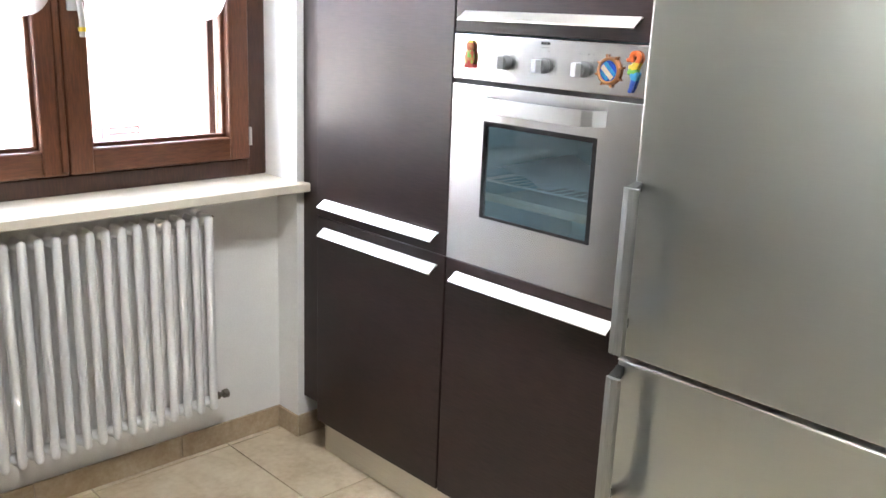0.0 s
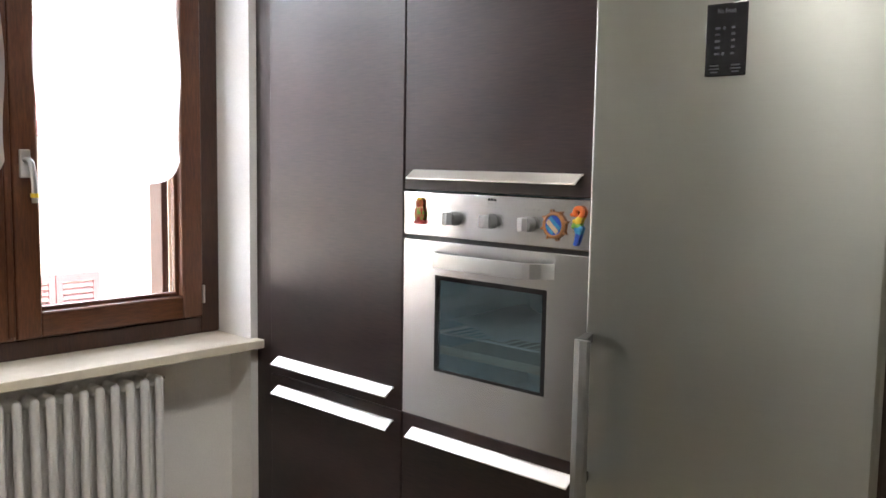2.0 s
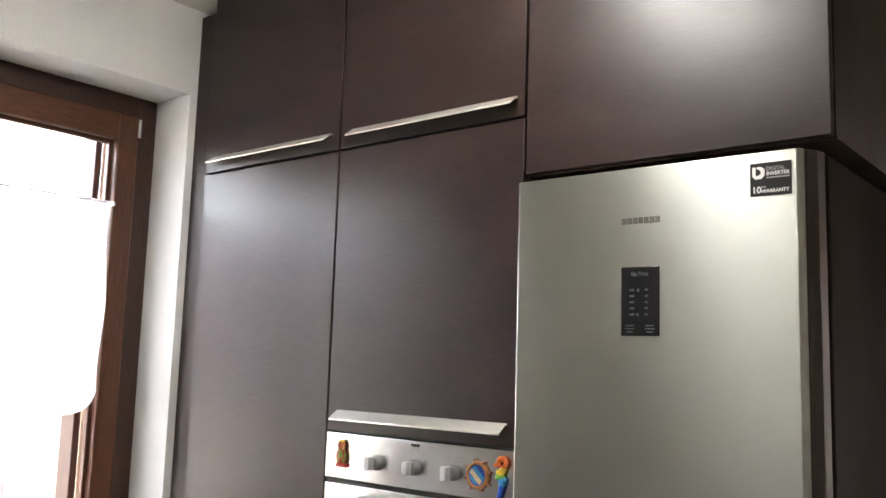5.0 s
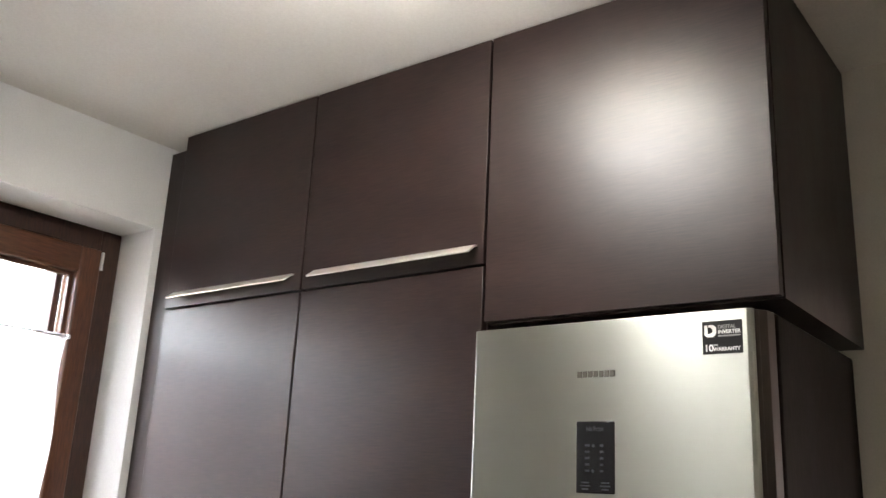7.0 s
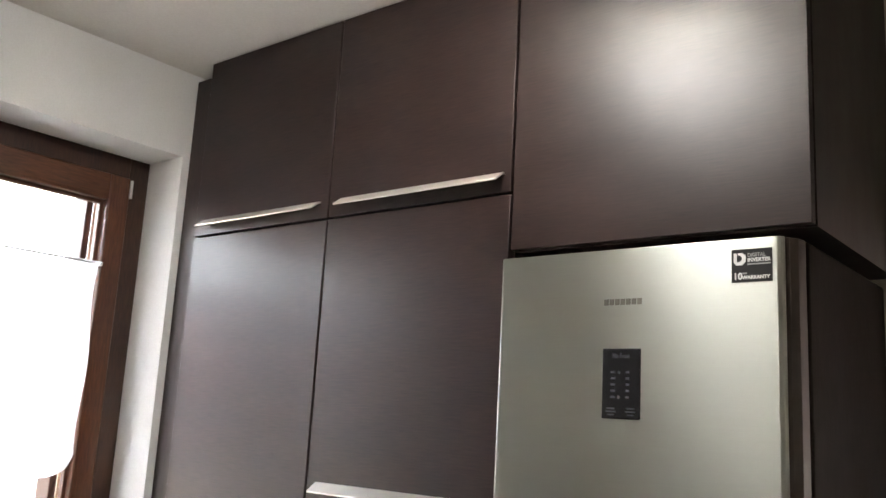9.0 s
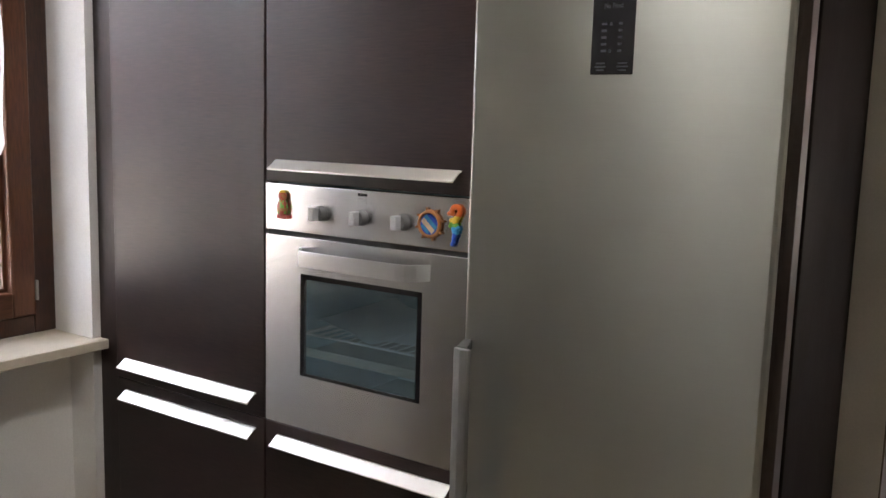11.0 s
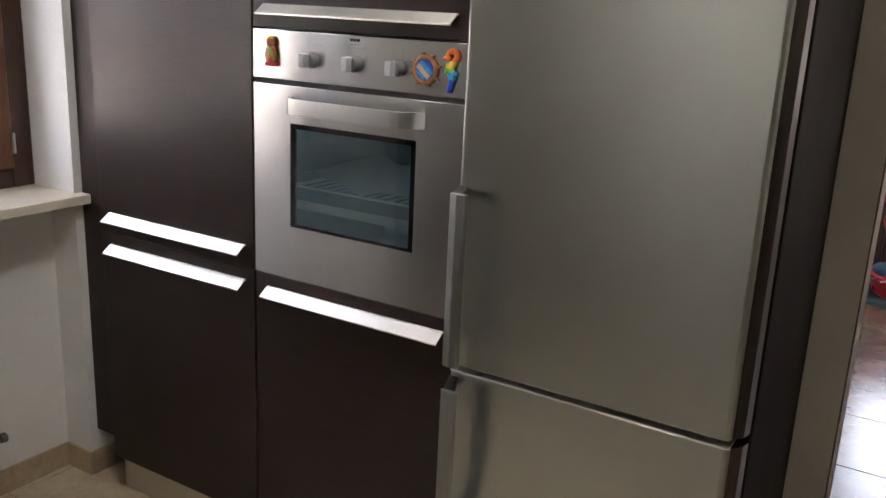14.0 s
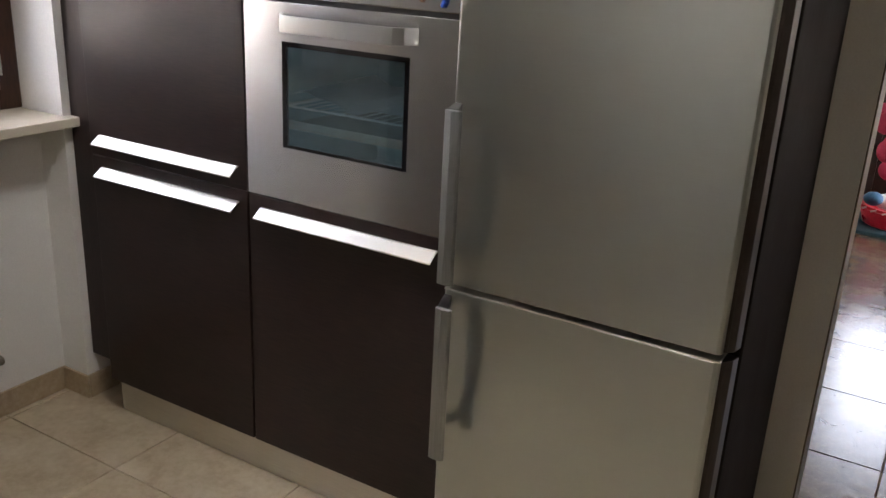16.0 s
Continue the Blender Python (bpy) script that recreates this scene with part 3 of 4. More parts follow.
# ---- oven ----
def oven():
    o = thing("oven", "built-in brushed steel oven with three knobs and a dark glass door", "oven", (0.3, 0.2, 0.84))
    x0, x1 = 0.003, 0.597
    part("housing", boxes((0.022, 0.578, 0.024, 0.5, 0.8395, 0.850), (0.022, 0.578, 0.024, 0.5, 1.32, 1.443), (0.022, 0.06, 0.024, 0.5, 0.85, 1.32), (0.54, 0.578, 0.024, 0.5, 0.85, 1.32), (0.06, 0.54, 0.48, 0.5, 0.85, 1.32)), OVEN_CAVITY, o, "dark enamelled oven cavity")
    panel = part("control_panel", boxes((x0, x1, -0.002, 0.022, 1.328, 1.4415), bevel=0.0025), OVEN_STEEL, o, "brushed steel control panel")
    for x in (0.185, 0.305, 0.421):
        k = part("knob", lathe([(0.0, 0.0), (0.018, 0.0), (0.0185, 0.003), (0.0175, 0.004), (0.0165, 0.017), (0.015, 0.0195), (0.0, 0.0205)], (x + 0.001, -0.002, 1.379), (0, -1, 0), 32), KNOB_METAL, panel, "round steel-look knob with a grip bar")
        part("grip", boxes((x - 0.0075, x + 0.0075, -0.041, -0.015, 1.379 - 0.0155, 1.379 + 0.0155), bevel=0.002), GRIP_SILVER, k)
        for dx, m in ((-0.018, PRINT_DARK), (0.006, PRINT_DARK), (0.020, PRINT_GREY)):
            part("mark", lathe([(0.0, 0.0), (0.0016, 0.0), (0.0016, 0.0003), (0.0, 0.0003)], (x + dx + 0.006, -0.002, 1.413), (0, -1, 0), 8), m, panel)
    for k, (dx, w) in enumerate(((0.0, 0.007), (0.009, 0.007), (0.018, 0.008))):
        part("badge_bar", boxes((0.293 + dx, 0.293 + dx + w, -0.0024, -0.0019, 1.4275, 1.4335)), PRINT_DARK, panel)
    part("badge_bar", boxes((0.294, 0.319, -0.0024, -0.0019, 1.4205, 1.4215)), PRINT_GREY, panel)
    part("vent_gap", boxes((x0 + 0.004, x1 - 0.004, 0.004, 0.022, 1.3165, 1.328)), BLACK, o)
    z0, z1 = 0.8445, 1.3165
    gx0, gx1, gz0, gz1 = 0.119, 0.475, 0.978, 1.229
    d = part("door", holed((x0, x1, z0, z1), (gx0, gx1, gz0, gz1), -0.001, 0.022, 0.001), OVEN_STEEL, o, "brushed steel drop-down oven door")
    part("window_surround", boxes((gx0, gx0 + 0.012, -0.0014, 0.010, gz0, gz1), (gx1 - 0.012, gx1, -0.0014, 0.010, gz0, gz1), (gx0 + 0.012, gx1 - 0.012, -0.0014, 0.010, gz0, gz0 + 0.006), (gx0 + 0.012, gx1 - 0.012, -0.0014, 0.010, gz1 - 0.012, gz1)), DISPLAY_BLACK, d)
    pane = part("window_pane", boxes((gx0 + 0.012, gx1 - 0.012, -0.001, 0.004, gz0 + 0.006, gz1 - 0.012)), OVEN_GLASS, d, "teal tinted oven glass", smooth=False)
    pane.visible_shadow = False
    # curved flat bar handle
    hx0, hx1, hz0, hz1 = 0.118, 0.497, 1.256, 1.293
    outer, inner = [], []
    n = 20
    for i in range(n + 1):
        u = i / n
        x = hx0 + (hx1 - hx0) * u
        e = min(u, 1 - u) / 0.13
        y = -0.050 if e >= 1 else -0.002 - 0.048 * math.sin(e * math.pi / 2)
        outer.append((x, y - 0.004 * math.sin(u * math.pi)))
    inner = [(x if 0 < i < n else (x + 0.006 if i == 0 else x - 0.006), min(y + 0.007, -0.0012)) for i, (x, y) in enumerate(outer)]
    part("handle", prism(outer + inner[::-1], "z", hz0, hz1, 0.0012, 2), STEEL_SATIN, d, "curved satin aluminium bar handle")
    # inside
    for z in (1.066,):
        bm = bmesh.new()
        tube([(0.075, 0.06, z), (0.525, 0.06, z), (0.525, 0.44, z), (0.075, 0.44, z), (0.075, 0.06, z)], 0.003, 6, bm)
        for k in range(15):
            x = 0.09 + 0.03 * k
            tube([(x, 0.06, z), (x, 0.44, z)], 0.0014, 6, bm)
        part("wire_rack", bm, STEEL_SATIN, o)
    bm = bmesh.new()
    rows = []
    for j in range(9):
        rows.append([bm.verts.new((0.09 + 0.42 * i / 40, 0.07 + 0.35 * j / 8, 1.094 + 0.011 * math.sin(i * 0.27 + j * 0.3) + 0.004 * math.sin(i * 0.62 - j * 0.5) - 0.0006 * i)) for i in range(41)])
    for a, b in zip(rows, rows[1:]):
        for i in range(40):
            bm.faces.new((a[i], a[i + 1], b[i + 1], b[i]))
    part("foil_sheet", bm, GRIP_SILVER, o, "crinkled aluminium foil on the rack")
    part("baking_tray", boxes((0.07, 0.53, 0.05, 0.45, 1.012, 1.016), (0.07, 0.53, 0.05, 0.056, 1.016, 1.034), (0.07, 0.53, 0.444, 0.45, 1.016, 1.034)), TRAY_STEEL, o, "shallow metal baking tray")
    return o


oven()


# ---- fridge ----
FX0, FX1, FY, FT, FS = 0.619, 1.218, -0.055, 2.018, 0.765

def fridge():
    f = thing("fridge", "tall brushed steel fridge freezer with two bar handles", "fridge", (0.92, 0.2, 0.0))
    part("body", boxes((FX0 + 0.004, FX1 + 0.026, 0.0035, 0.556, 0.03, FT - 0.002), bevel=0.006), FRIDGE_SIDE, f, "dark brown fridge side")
    part("gasket", boxes((FX0 + 0.012, FX1 - 0.010, 0.001, 0.005, 0.06, FT - 0.012)), BLACK, f)
    def leaf(z0, z1):
        outline = [(FX0, 0.0), (FX0, FY + 0.006), (FX0 + 0.006, FY), (FX1 - 0.010, FY), (FX1 - 0.003, FY + 0.003), (FX1, FY + 0.010), (FX1, 0.0)]
        return part("door", prism(outline, "z", z0, z1, 0.0015, 2), STEEL, f, "brushed steel fridge door")
    up = leaf(FS + 0.004, FT)
    low = leaf(0.075, FS - 0.012)
    part("door_trim", boxes((FX0 + 0.001, FX1 - 0.001, FY + 0.001, 0.0, FS - 0.012, FS - 0.0085)), ALU, low, "bright edge strip")
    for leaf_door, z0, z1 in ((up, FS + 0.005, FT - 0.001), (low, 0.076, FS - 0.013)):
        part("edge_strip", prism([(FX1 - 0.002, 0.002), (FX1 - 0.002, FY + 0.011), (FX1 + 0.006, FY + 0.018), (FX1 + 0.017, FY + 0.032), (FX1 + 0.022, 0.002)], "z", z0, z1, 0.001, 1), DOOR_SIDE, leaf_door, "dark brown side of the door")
    part("foot_panel", boxes((FX0 + 0.01, FX1 - 0.01, 0.0, 0.02, 0.03, 0.07)), BLACK, f)
    for x in (FX0 + 0.05, FX1 - 0.05):
        for y in (0.06, 0.48):
            part("foot", lathe([(0.0, 0.0), (0.02, 0.0), (0.02, 0.012), (0.008, 0.014), (0.008, 0.032), (0.0, 0.032)], (x, y, 0.0), steps=14), BLACK, f)
    part("hinge_side", boxes((FX1 - 0.006, FX1 + 0.014, -0.012, 0.0125, FT - 0.062, FT - 0.003), bevel=0.002), GREY_PLASTIC, f)
    for door, z0, z1 in ((up, 0.797, 1.160), (low, 0.378, 0.742)):
        bar = part("handle", prism([(0.642, -0.126), (0.645, -0.1315), (0.660, -0.1345), (0.677, -0.1325), (0.681, -0.126), (0.679, -0.121), (0.644, -0.121)], "z", z0, z1, 0.001, 1), HANDLE_STEEL, door, "flat satin steel bar handle")
        for za in (z1 - 0.019, z0 + 0.040):
            part("bracket", prism([(0.644, -0.1215), (0.670, -0.1215), (0.640, FY + 0.0005), (0.621, FY + 0.0005)], "z", za, za + 0.020, 0.002, 2), DARK_STEEL, bar)
    # display
    d = part("display", boxes((0.870, 0.951, FY - 0.0022, FY + 0.002, 1.688, 1.822), bevel=0.002), DISPLAY_BLACK, up, "glossy black touch display")
    y = FY - 0.0024
    lettering("writing", "No Frost", 0.0125, (0.892, y, 1.8035), PRINT_DIM, d, 0.0002, width=0.036)
    for r in range(5):
        z = 1.7745 - 0.0118 * r
        part("print_bar", boxes((0.889, 0.899, y, y + 0.0006, z, z + 0.0042)), PRINT_DIM, d)
        part("print_bar", boxes((0.921, 0.928, y, y + 0.0006, z, z + 0.0042)), PRINT_DIM, d)
    for x, z in ((0.907, 1.776), (0.906, 1.729)):
        part("symbol", lathe([(0.0, 0.0), (0.0032, 0.0), (0.0032, 0.0005), (0.0, 0.0005)], (x, y + 0.0003, z), (0, -1, 0), 8), PRINT_DIM, d)
    for x in (0.879, 0.921):
        for z, w in ((1.7065, 0.017), (1.7005, 0.021), (1.6945, 0.014)):
            part("print_bar", boxes((x + 0.0105 - w / 2, x + 0.0105 + w / 2, y, y + 0.0006, z, z + 0.0028)), PRINT_DIM, d)
    # maker's badge as plain bars
    for k in range(7):
        part("badge_bar", boxes((0.871 + 0.0118 * k, 0.8805 + 0.0118 * k, FY - 0.0012, FY + 0.001, 1.9065, 1.9185), bevel=0.0004), BADGE_GREY, up)
    # sticker
    s = part("sticker", boxes((1.127, 1.200, FY - 0.0010, FY + 0.001, 1.938, 1.998)), STICKER_BLACK, up, "black guarantee sticker with white print")
    y = FY - 0.0012
    part("emblem", prism([(1.131, 1.991), (1.137, 1.991), (1.137, 1.975), (1.141, 1.975), (1.146, 1.978), (1.146, 1.983), (1.142, 1.987), (1.139, 1.987), (1.139, 1.991), (1.147, 1.991), (1.153, 1.986), (1.153, 1.975), (1.147, 1.969), (1.136, 1.969), (1.131, 1.974)], "y", y, y + 0.0006), PRINT_WHITE, s, smooth=False)
    for text, size, x, z, w, m, bold in (("DIGITAL", 0.0095, 1.156, 1.9835, 0.032, PRINT_GREY, 0.0002), ("INVERTER", 0.0095, 1.156, 1.9745, 0.041, PRINT_WHITE, 0.0003), ("10", 0.0165, 1.130, 1.9435, 0.014, PRINT_WHITE, 0.0005), ("WARRANTY", 0.0088, 1.1465, 1.9435, 0.050, PRINT_WHITE, 0.0003)):
        lettering("writing", text, size, (x, y, z), m, s, bold, width=w)
    part("print_bar", boxes((1.156, 1.197, y, y + 0.0006, 1.9690, 1.9715)), PRINT_GREY, s)
    part("print_bar", boxes((1.1465, 1.155, y, y + 0.0006, 1.9525, 1.9555)), PRINT_GREY, s)
    return f


fridge()


# ---- magnets on the control panel ----
def ball(bm, at, size):
    b = bmesh.ops.create_uvsphere(bm, u_segments=16, v_segments=10, radius=1.0)
    bmesh.ops.transform(bm, matrix=Matrix.Translation(at) @ Matrix.Diagonal((*size, 1)), verts=b["verts"])


def nesting_doll():
    """A flat painted wooden doll shape, one plain mesh with painted zones."""
    bm = bmesh.new()
    x, z = 0.066, 1.394
    ball(bm, (x, -0.009, z - 0.010), (0.0165, 0.008, 0.024))
    ball(bm, (x + 0.0005, -0.009, z + 0.018), (0.0125, 0.007, 0.0145))
    n0 = len(bm.faces)
    box(bm, x - 0.0155, x + 0.0155, -0.012, -0.002, z - 0.036, z - 0.027)
    me = done(bm, "fridge_magnet", MAGNET_RED, True)
    for m in (MAGNET_BROWN, MAGNET_YELLOW, MAGNET_GREEN):
        me.materials.append(m)
    for f in me.polygons:
        c = f.center
        dz = c.z - z
        speck = math.sin(c.x * 900) * math.cos(c.z * 700)
        f.material_index = 0 if dz < -0.024 else (2 if dz > 0.026 else (3 if speck > 0.45 and dz < 0.01 else (1 if speck > -0.35 else 0)))
    return tagged(new("fridge_magnet", me), "small painted red nesting doll magnet on the oven panel", "magnet", "magnets on the oven")


def wheel_magnet():
    m = thing("fridge_magnet", "round blue wheel-shaped souvenir magnet on the oven panel", "magnet", (0.494, -0.002, 1.381), "magnets on the oven")
    c = (0.494, -0.0022, 1.381)
    part("rim", lathe([(0.022, 0.0), (0.029, 0.0), (0.031, 0.004), (0.029, 0.009), (0.025, 0.010), (0.023, 0.008), (0.022, 0.004)], c, (0, -1, 0), 40), MAGNET_BROWN, m, "brown rope-like rim")
    part("picture", lathe([(0.0, 0.0), (0.024, 0.0), (0.024, 0.006), (0.0, 0.0068)], c, (0, -1, 0), 32), MAGNET_BLUE, m, "blue sea picture")
    def stripe(off, w, l, material):
        a = radians(-42)
        d, n = Vector((math.cos(a), math.sin(a))), Vector((-math.sin(a), math.cos(a)))
        o = Vector((c[0], c[2])) + n * off
        pts = [o - d * l - n * w, o + d * l - n * w, o + d * l + n * w, o - d * l + n * w]
        part("stripe", prism([tuple(p) for p in pts], "y", -0.0098, -0.0086), material, m)
    stripe(-0.0045, 0.0055, 0.019, MAGNET_PALE)
    stripe(0.0065, 0.0040, 0.019, MAGNET_SKY)
    stripe(0.0145, 0.0028, 0.013, MAGNET_BLUE)
    stripe(-0.0150, 0.0030, 0.012, MAGNET_SKY)
    for k in range(8):
        a = 2 * math.pi * k / 8 + 0.25
        part("spoke_knob", tube([(c[0] + 0.029 * math.cos(a), -0.007, c[2] + 0.029 * math.sin(a)), (c[0] + 0.0365 * math.cos(a), -0.007, c[2] + 0.0365 * math.sin(a))], 0.0026, 8), MAGNET_BROWN, m)
    return m


def seahorse_magnet():
    m = thing("fridge_magnet", "rainbow coloured seahorse-shaped magnet on the oven panel", "magnet", (0.557, -0.002, 1.384), "magnets on the oven")
    cx, cz = 0.557, 1.384
    def blob(name, pts, r, material):
        bm = bmesh.new()
        for k, (x, z) in enumerate(pts):
            ball(bm, (cx + x, -0.0075, cz + z), (r[k], 0.0055, r[k]))
        part(name, bm, material, m)
    ring = [(0.004 + 0.010 * math.cos(a), 0.029 + 0.010 * math.sin(a)) for a in (radians(d) for d in range(-60, 215, 22))]
    blob("head", ring + [(-0.013, 0.024)], [0.0062] * (len(ring)) + [0.005], MAGNET_ORANGE)
    blob("neck", [(0.009, 0.018), (0.004, 0.012), (0.0, 0.007), (-0.006, 0.009)], [0.0065, 0.0085, 0.0085, 0.006], MAGNET_YELLOW)
    blob("chest", [(-0.003, 0.002), (0.003, -0.001), (-0.008, -0.002)], [0.009, 0.008, 0.006], MAGNET_GREEN)
    blob("belly", [(0.002, -0.008), (0.004, -0.014), (0.009, -0.006)], [0.009, 0.0085, 0.006], MAGNET_SKY)
    blob("tail", [(0.003, -0.021), (0.001, -0.028), (0.0, -0.035), (-0.003, -0.041)], [0.0068, 0.006, 0.0055, 0.005], MAGNET_BLUE)
    return m


nesting_doll()
wheel_magnet()
seahorse_magnet()


# ---- ceiling lamp (its glow lies on the ceiling and the cabinet fronts) ----
def ceiling_lamp():
    l = thing("ceiling_lamp", "round flush ceiling lamp with an opal shade", "lamp", (LAMP[0], LAMP[1], CEIL_Z))
    part("base", lathe([(0.0, 0.0), (0.05, 0.0), (0.055, 0.012), (0.055, 0.03), (0.0, 0.03)], (LAMP[0], LAMP[1], CEIL_Z - 0.0305), (0, 0, 1), 32), ENAMEL, l)
    part("stem", lathe([(0.0, 0.0), (0.012, 0.0), (0.012, 0.06), (0.0, 0.06)], (LAMP[0], LAMP[1], CEIL_Z - 0.088), (0, 0, 1), 16), STEEL_SATIN, l)
    part("shade", lathe([(0.0, 0.0), (0.075, 0.004), (0.13, 0.018), (0.162, 0.040), (0.172, 0.065), (0.168, 0.068), (0.153, 0.044), (0.124, 0.024), (0.0, 0.012)], (LAMP[0], LAMP[1], CEIL_Z - 0.156), (0, 0, 1), 48), LAMP_GLASS, l, "opal glass bowl open at the top")
    ring = [(LAMP[0] + 0.11 * math.cos(a), LAMP[1] + 0.11 * math.sin(a), CEIL_Z - 0.110) for a in (2 * math.pi * k / 36 for k in range(37))]
    part("lamp_tube", tube(ring, 0.014, 10), BULB, l, "bright ring tube inside the bowl")
    return l


ceiling_lamp()


# ---- next room ----
def next_room():
    y0, y1, xa, xb = YB + 0.12, 5.2, -0.2, 3.4
    setting("wall_hall_west", boxes((xa - 0.12, xa, y0, y1, 0, CEIL_Z)), BEIGE_PLASTER, "beige wall of the next room", "wall")
    # The gap in this wall is added, out of view, to let in more daylight.
    setting("wall_hall_east", boxes((xb, xb + 0.12, y0, 3.2, 0, CEIL_Z), (xb, xb + 0.12, 4.4, y1 + 0.12, 0, CEIL_Z), (xb, xb + 0.12, 3.2, 4.4, 0, 0.9), (xb, xb + 0.12, 3.2, 4.4, 2.25, CEIL_Z)), BEIGE_PLASTER, "beige wall of the next room with an added unseen opening for daylight", "wall")
    setting("wall_hall_north", boxes((xa - 0.12, 0.98, y1, y1 + 0.12, 0, CEIL_Z), (2.5, xb, y1, y1 + 0.12, 0, CEIL_Z), (0.98, 2.5, y1, y1 + 0.12, 2.25, CEIL_Z), (0.98, 2.5, y1, y1 + 0.12, 0, 0.06)), BEIGE_PLASTER, "beige wall with a window in the next room", "wall")
    setting("ceiling_hall", boxes((xa - 0.12, xb + 0.12, y0, y1 + 0.12, CEIL_Z, CEIL_Z + 0.12)), CEIL_PAINT, "white ceiling of the next room", "ceiling")
    w = tagged(new("window_2"), "bright glazed window of the next room", "window", kind="structure")
    part("window_frame", boxes((0.98, 1.04, y1 + 0.02, y1 + 0.08, 0.06, 2.25), (2.44, 2.5, y1 + 0.02, y1 + 0.08, 0.06, 2.25), (1.04, 2.44, y1 + 0.02, y1 + 0.08, 0.06, 0.14), (1.04, 2.44, y1 + 0.02, y1 + 0.08, 2.19, 2.25), (1.71, 1.77, y1 + 0.02, y1 + 0.08, 0.14, 2.19), bevel=0.004), WINDOW_WOOD, w)
    return setting("floor_hall", boxes((xa - 0.12, xb + 0.12, YB + 0.06, y1 + 0.12, -0.1, -0.004)), GROUT, "floor of glossy brown slate-look tiles in the next room", "floor")


hall = next_room()


def toy_corner():
    mat_ = thing("play_mat", "dark teal play mat on the tiled floor", "mat", (1.3, 3.55, 0.0))
    part("cloth", boxes((0.95, 1.75, 3.34, 3.95, 0.0, 0.022), bevel=0.008, segments=3), TEAL_CLOTH, mat_)
    tub = thing("toy_basket", "red plastic toy basket on the play mat", "basket", (1.32, 3.6, 0.03))
    part("shell", lathe([(0.0, 0.0), (0.17, 0.0), (0.185, 0.01), (0.205, 0.095), (0.225, 0.105), (0.225, 0.120), (0.20, 0.120), (0.18, 0.03), (0.0, 0.02)], (1.32, 3.6, 0.022), steps=36), RED_PLASTIC, tub)
    for k in range(20):
        a = 2 * math.pi * k / 20
        part("rim_stitch", tube([(1.32 + 0.222 * math.cos(a), 3.6 + 0.222 * math.sin(a), 0.122), (1.32 + 0.222 * math.cos(a + 0.16), 3.6 + 0.222 * math.sin(a + 0.16), 0.138)], 0.006, 6), PRINT_WHITE, tub)
    bm = bmesh.new()
    for p, s in (((1.34, 3.58, 0.170), (0.13, 0.12, 0.05)), ((1.26, 3.55, 0.160), (0.08, 0.08, 0.045)), ((1.40, 3.62, 0.155), (0.07, 0.09, 0.05))):
        ball(bm, p, s)
    cloth = tagged(new("folded_cloth", done(bm, "folded_cloth", WHITE_CLOTH, True)), "crumpled white cloth lying in the toy basket", "cloth")
    bm = bmesh.new()
    ball(bm, (1.185, 3.49, 0.180), (0.055, 0.05, 0.04))
    toy = tagged(new("toy_ball", done(bm, "toy_ball", BLUE_PLASTIC, True)), "blue plastic toy on the basket", "toy")
    bm = bmesh.new()
    for p, s in (((1.30, 3.75, 0.44), (0.10, 0.08, 0.12)), ((1.21, 3.74, 0.58), (0.075, 0.07, 0.075)), ((1.17, 3.72, 0.66), (0.03, 0.02, 0.03)), ((1.25, 3.72, 0.66), (0.03, 0.02, 0.03)), ((1.24, 3.70, 0.42), (0.06, 0.05, 0.07)), ((1.36, 3.72, 0.36), (0.07, 0.06, 0.06)), ((1.27, 3.71, 0.31), (0.06, 0.06, 0.06))):
        ball(bm, p, s)
    plush = tagged(new("soft_toy", done(bm, "soft_toy", PINK_PLUSH, True)), "red and pink plush toy heaped on the basket", "toy")
    for ob in (mat_, tub, cloth, toy, plush):
        ob.location += Vector((-0.03, 0.35, 0.0))
    plush.location.x -= 0.05
    s = thing("sideboard", "dark brown wooden sideboard against the wall", "cabinet", (1.25, 4.6, 0.0))
    part("body", boxes((0.70, 1.50, 4.4, 4.85, 0.06, 0.80), bevel=0.004), DARK_WOOD, s)
    part("base", boxes((0.73, 1.47, 4.43, 4.85, 0.0, 0.06)), BLACK, s)
    for x in (0.71, 1.105):
        d = part("door", boxes((x, x + 0.385, 4.378, 4.399, 0.08, 0.78), bevel=0.002), DARK_WOOD, s)
        part("knob", lathe([(0.0, 0.0), (0.008, 0.0), (0.012, 0.014), (0.0, 0.02)], (x + (0.36 if x < 1 else 0.025), 4.378, 0.5), (0, -1, 0), 12), BRASS, d)


toy_corner()


# ---- outside ----
tagged(new("ground", done(boxes((-400, 400, -400, 400, -3.7, -3.5)), "ground", ASPHALT)), "grey yard between the houses", "ground", kind="structure")


def shutter_post():
    s = tagged(new("outer_shutter"), "dark brown edge of an open outer window shutter", "shutter")
    part("board", boxes((-1.115, -1.035, -0.128, -0.104, 0.955, 2.46), bevel=0.003), FRAME_WOOD, s)
    part("edge_strip", boxes((-1.034, -1.028, -0.106, -0.096, 0.955, 2.46), bevel=0.001), MAGNET_PALE, s)
    return s


shutter_post()


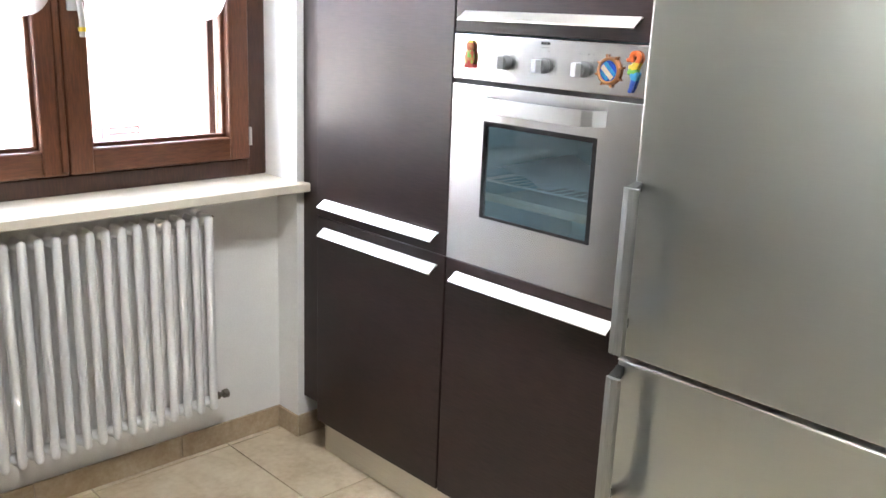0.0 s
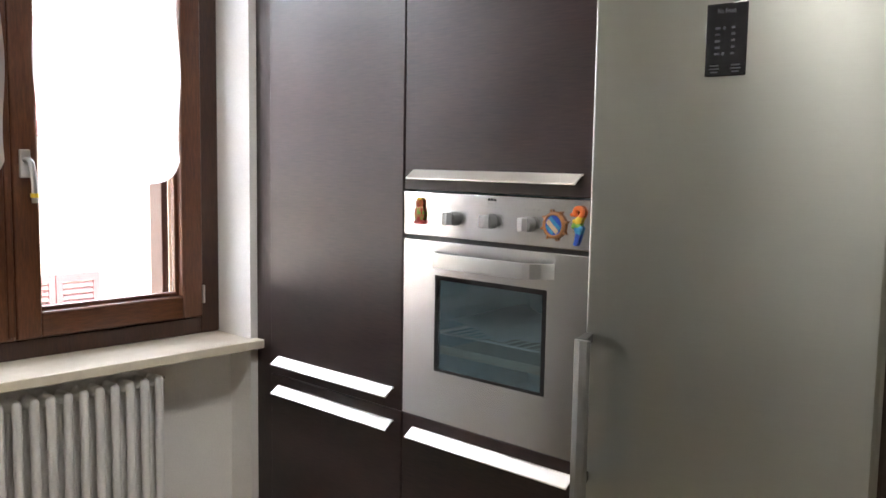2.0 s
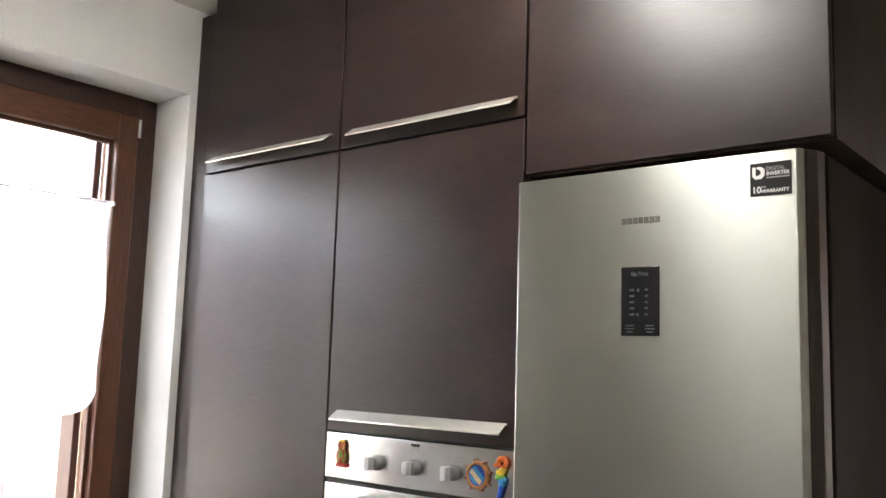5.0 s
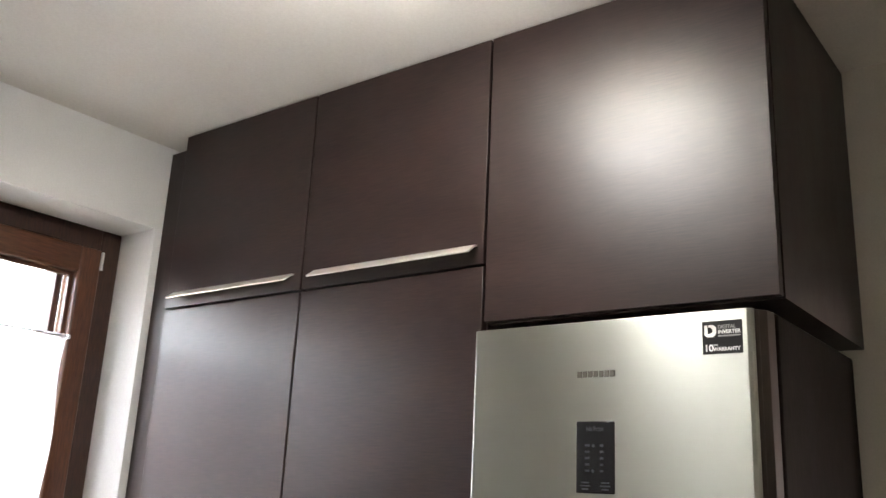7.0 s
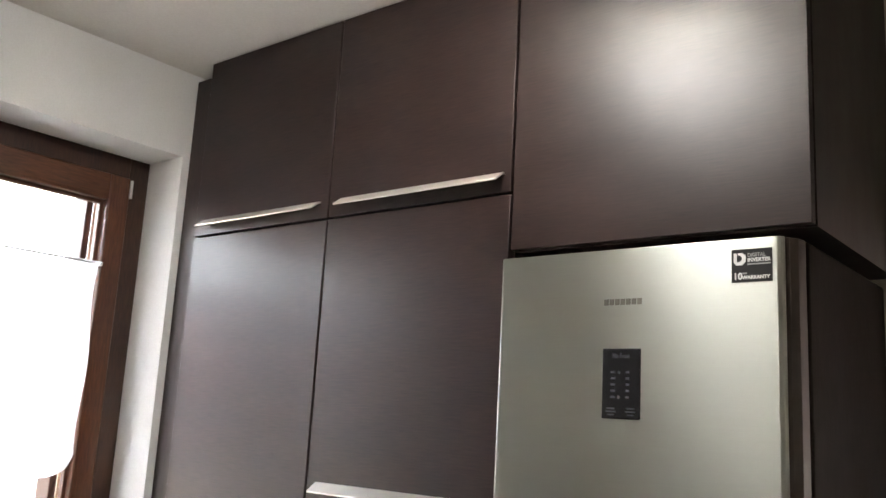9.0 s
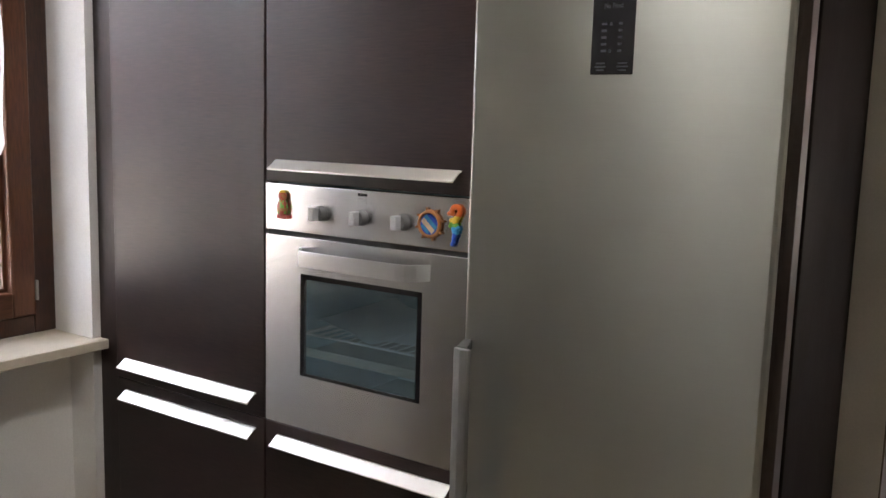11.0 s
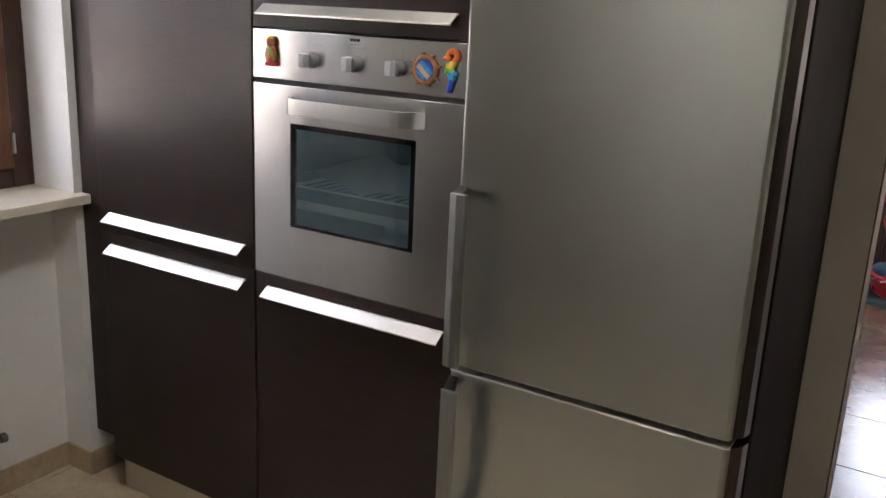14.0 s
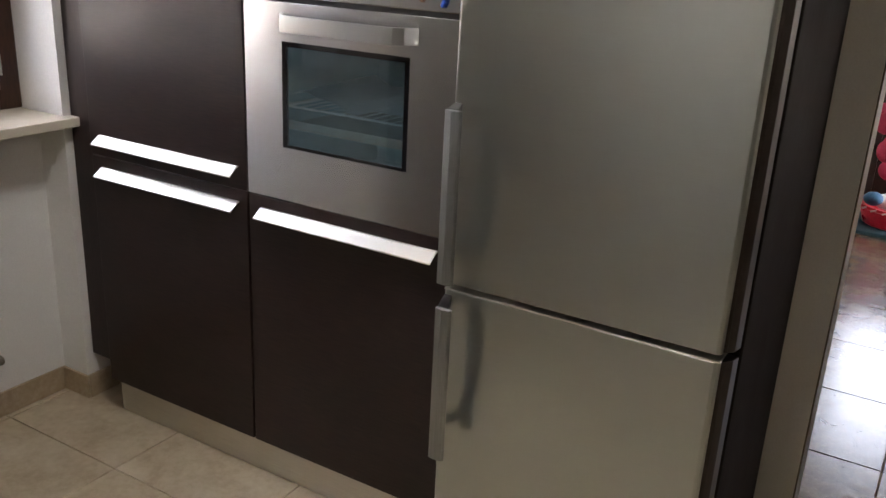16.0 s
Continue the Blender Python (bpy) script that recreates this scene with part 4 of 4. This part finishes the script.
def house(top):
    h = thing("house", "pale rendered house across the yard with red shutters", "house", (-8.5, 3.0, -3.5))
    x = -8.0
    part("wall", boxes((x - 3.0, x, -9.0, 16.0, -3.5, top)), FACADE, h)
    part("roof", prism([(x + 0.6, top - 0.1), (x + 0.6, top + 0.05), (x - 1.5, top + 1.4), (x - 3.6, top + 0.05), (x - 3.6, top - 0.1)], "y", -9.5, 16.5), RED_PAINT, h)
    for y0, z0 in ((1.92, -1.16), (5.4, -1.16), (-1.5, -1.16)):
        w = part("window", boxes((x - 0.05, x + 0.02, y0 - 0.06, y0 + 1.06, z0 - 0.06, z0 + 1.42), bevel=0.01), FACADE, h, "shuttered window")
        for k in (0, 1):
            ya = y0 + 0.5 * k
            sh = part("shutter", boxes((x + 0.025, x + 0.06, ya + 0.005, ya + 0.075, z0, z0 + 1.36), (x + 0.025, x + 0.06, ya + 0.425, ya + 0.495, z0, z0 + 1.36), (x + 0.025, x + 0.06, ya + 0.075, ya + 0.425, z0, z0 + 0.09), (x + 0.025, x + 0.06, ya + 0.075, ya + 0.425, z0 + 1.27, z0 + 1.36)), RED_PAINT, w, "red louvred shutter")
            bm = bmesh.new()
            for j in range(18):
                z = z0 + 0.10 + j * 0.065
                v = [bm.verts.new(p) for p in ((x + 0.028, ya + 0.075, z + 0.05), (x + 0.028, ya + 0.425, z + 0.05), (x + 0.058, ya + 0.425, z), (x + 0.058, ya + 0.075, z))]
                bm.faces.new(v)
                u = [bm.verts.new(q.co + Vector((-0.004, 0, -0.006))) for q in v]
                bm.faces.new(u[::-1])
                for a in range(4):
                    bm.faces.new((v[a], u[a], u[(a + 1) % 4], v[(a + 1) % 4]))
            part("louvres", bm, RED_PAINT, w, smooth=False)
    part("downpipe", tube([(x + 0.06, 3.53, -3.5), (x + 0.06, 3.53, 0.40), (x + 0.06, 3.53, top - 0.1)], 0.05, 12), MAGNET_PALE, h)
    return h


house(1.8)
far_house = house(1.8)
far_house.matrix_basis = pose(2.0, 11.5, -3.5, 0, 0, -90)

# ---- skirting and floor tiles, last ----
TILE = 0.48

def tiles(parent, x_at, y_at, x0, x1, y0, y1, material, gap=0.004):
    """Square tiles with eased edges; those cut by a wall are cut to fit."""
    shared = {}
    i0, i1 = math.floor((x0 - x_at) / TILE), math.ceil((x1 - x_at) / TILE)
    j0, j1 = math.floor((y0 - y_at) / TILE), math.ceil((y1 - y_at) / TILE)
    for i in range(i0, i1):
        for j in range(j0, j1):
            ax, bx = max(x0, x_at + i * TILE), min(x1, x_at + (i + 1) * TILE)
            ay, by = max(y0, y_at + j * TILE), min(y1, y_at + (j + 1) * TILE)
            if bx - ax < 0.012 or by - ay < 0.012:
                continue
            key = (round(bx - ax, 4), round(by - ay, 4))
            if key not in shared:
                a, b = (bx - ax - gap) / 2, (by - ay - gap) / 2
                shared[key] = done(boxes((-a, a, -b, b, -0.008, 0.0), bevel=0.0012, segments=1), "tile", material)
            t = new("tile", shared[key])
            t.parent = parent
            t.location = ((ax + bx) / 2, (ay + by) / 2, random.uniform(-0.0003, 0.0003))


tiles(floor, -0.832, -0.2, XN + 0.001, XE, YS, YB, FLOOR_TILE)
tiles(hall, 1.52, 1.11, -0.2, 3.4, YB + 0.001, 5.2, BROWN_TILE, 0.005)


def skirting(name, label, runs):
    s = tagged(new(name), label, "baseboard", kind="structure")
    for axis, a, b, at, sign in runs:
        pos = a
        while pos < b - 0.005:
            end = min(b, pos + TILE)
            if axis == "y":
                lo, hi = sorted((at, at + sign * 0.010))
                bm = boxes((lo, hi, pos + 0.0008, end - 0.0008, 0.0, 0.080), bevel=0.0015, segments=1)
            else:
                lo, hi = sorted((at, at + sign * 0.010))
                bm = boxes((pos + 0.0008, end - 0.0008, lo, hi, 0.0, 0.080), bevel=0.0015, segments=1)
            part("tile", bm, SKIRT_TILE, s, smooth=False)
            pos = end
    return s


skirting("baseboard_1", "beige stone-look tile skirting along the wall", [("y", WL, YR - 0.010, XN, 1), ("x", XN, XW + 0.010, YR, -1), ("y", YR, 0.20, XW, 1), ("y", YS, WL, XW, 1)])
skirting("baseboard_2", "beige stone-look tile skirting along the wall", [("x", 2.25, XE, YB, -1), ("x", XW, XE, YS, 1), ("y", YS, YB, XE, -1)])
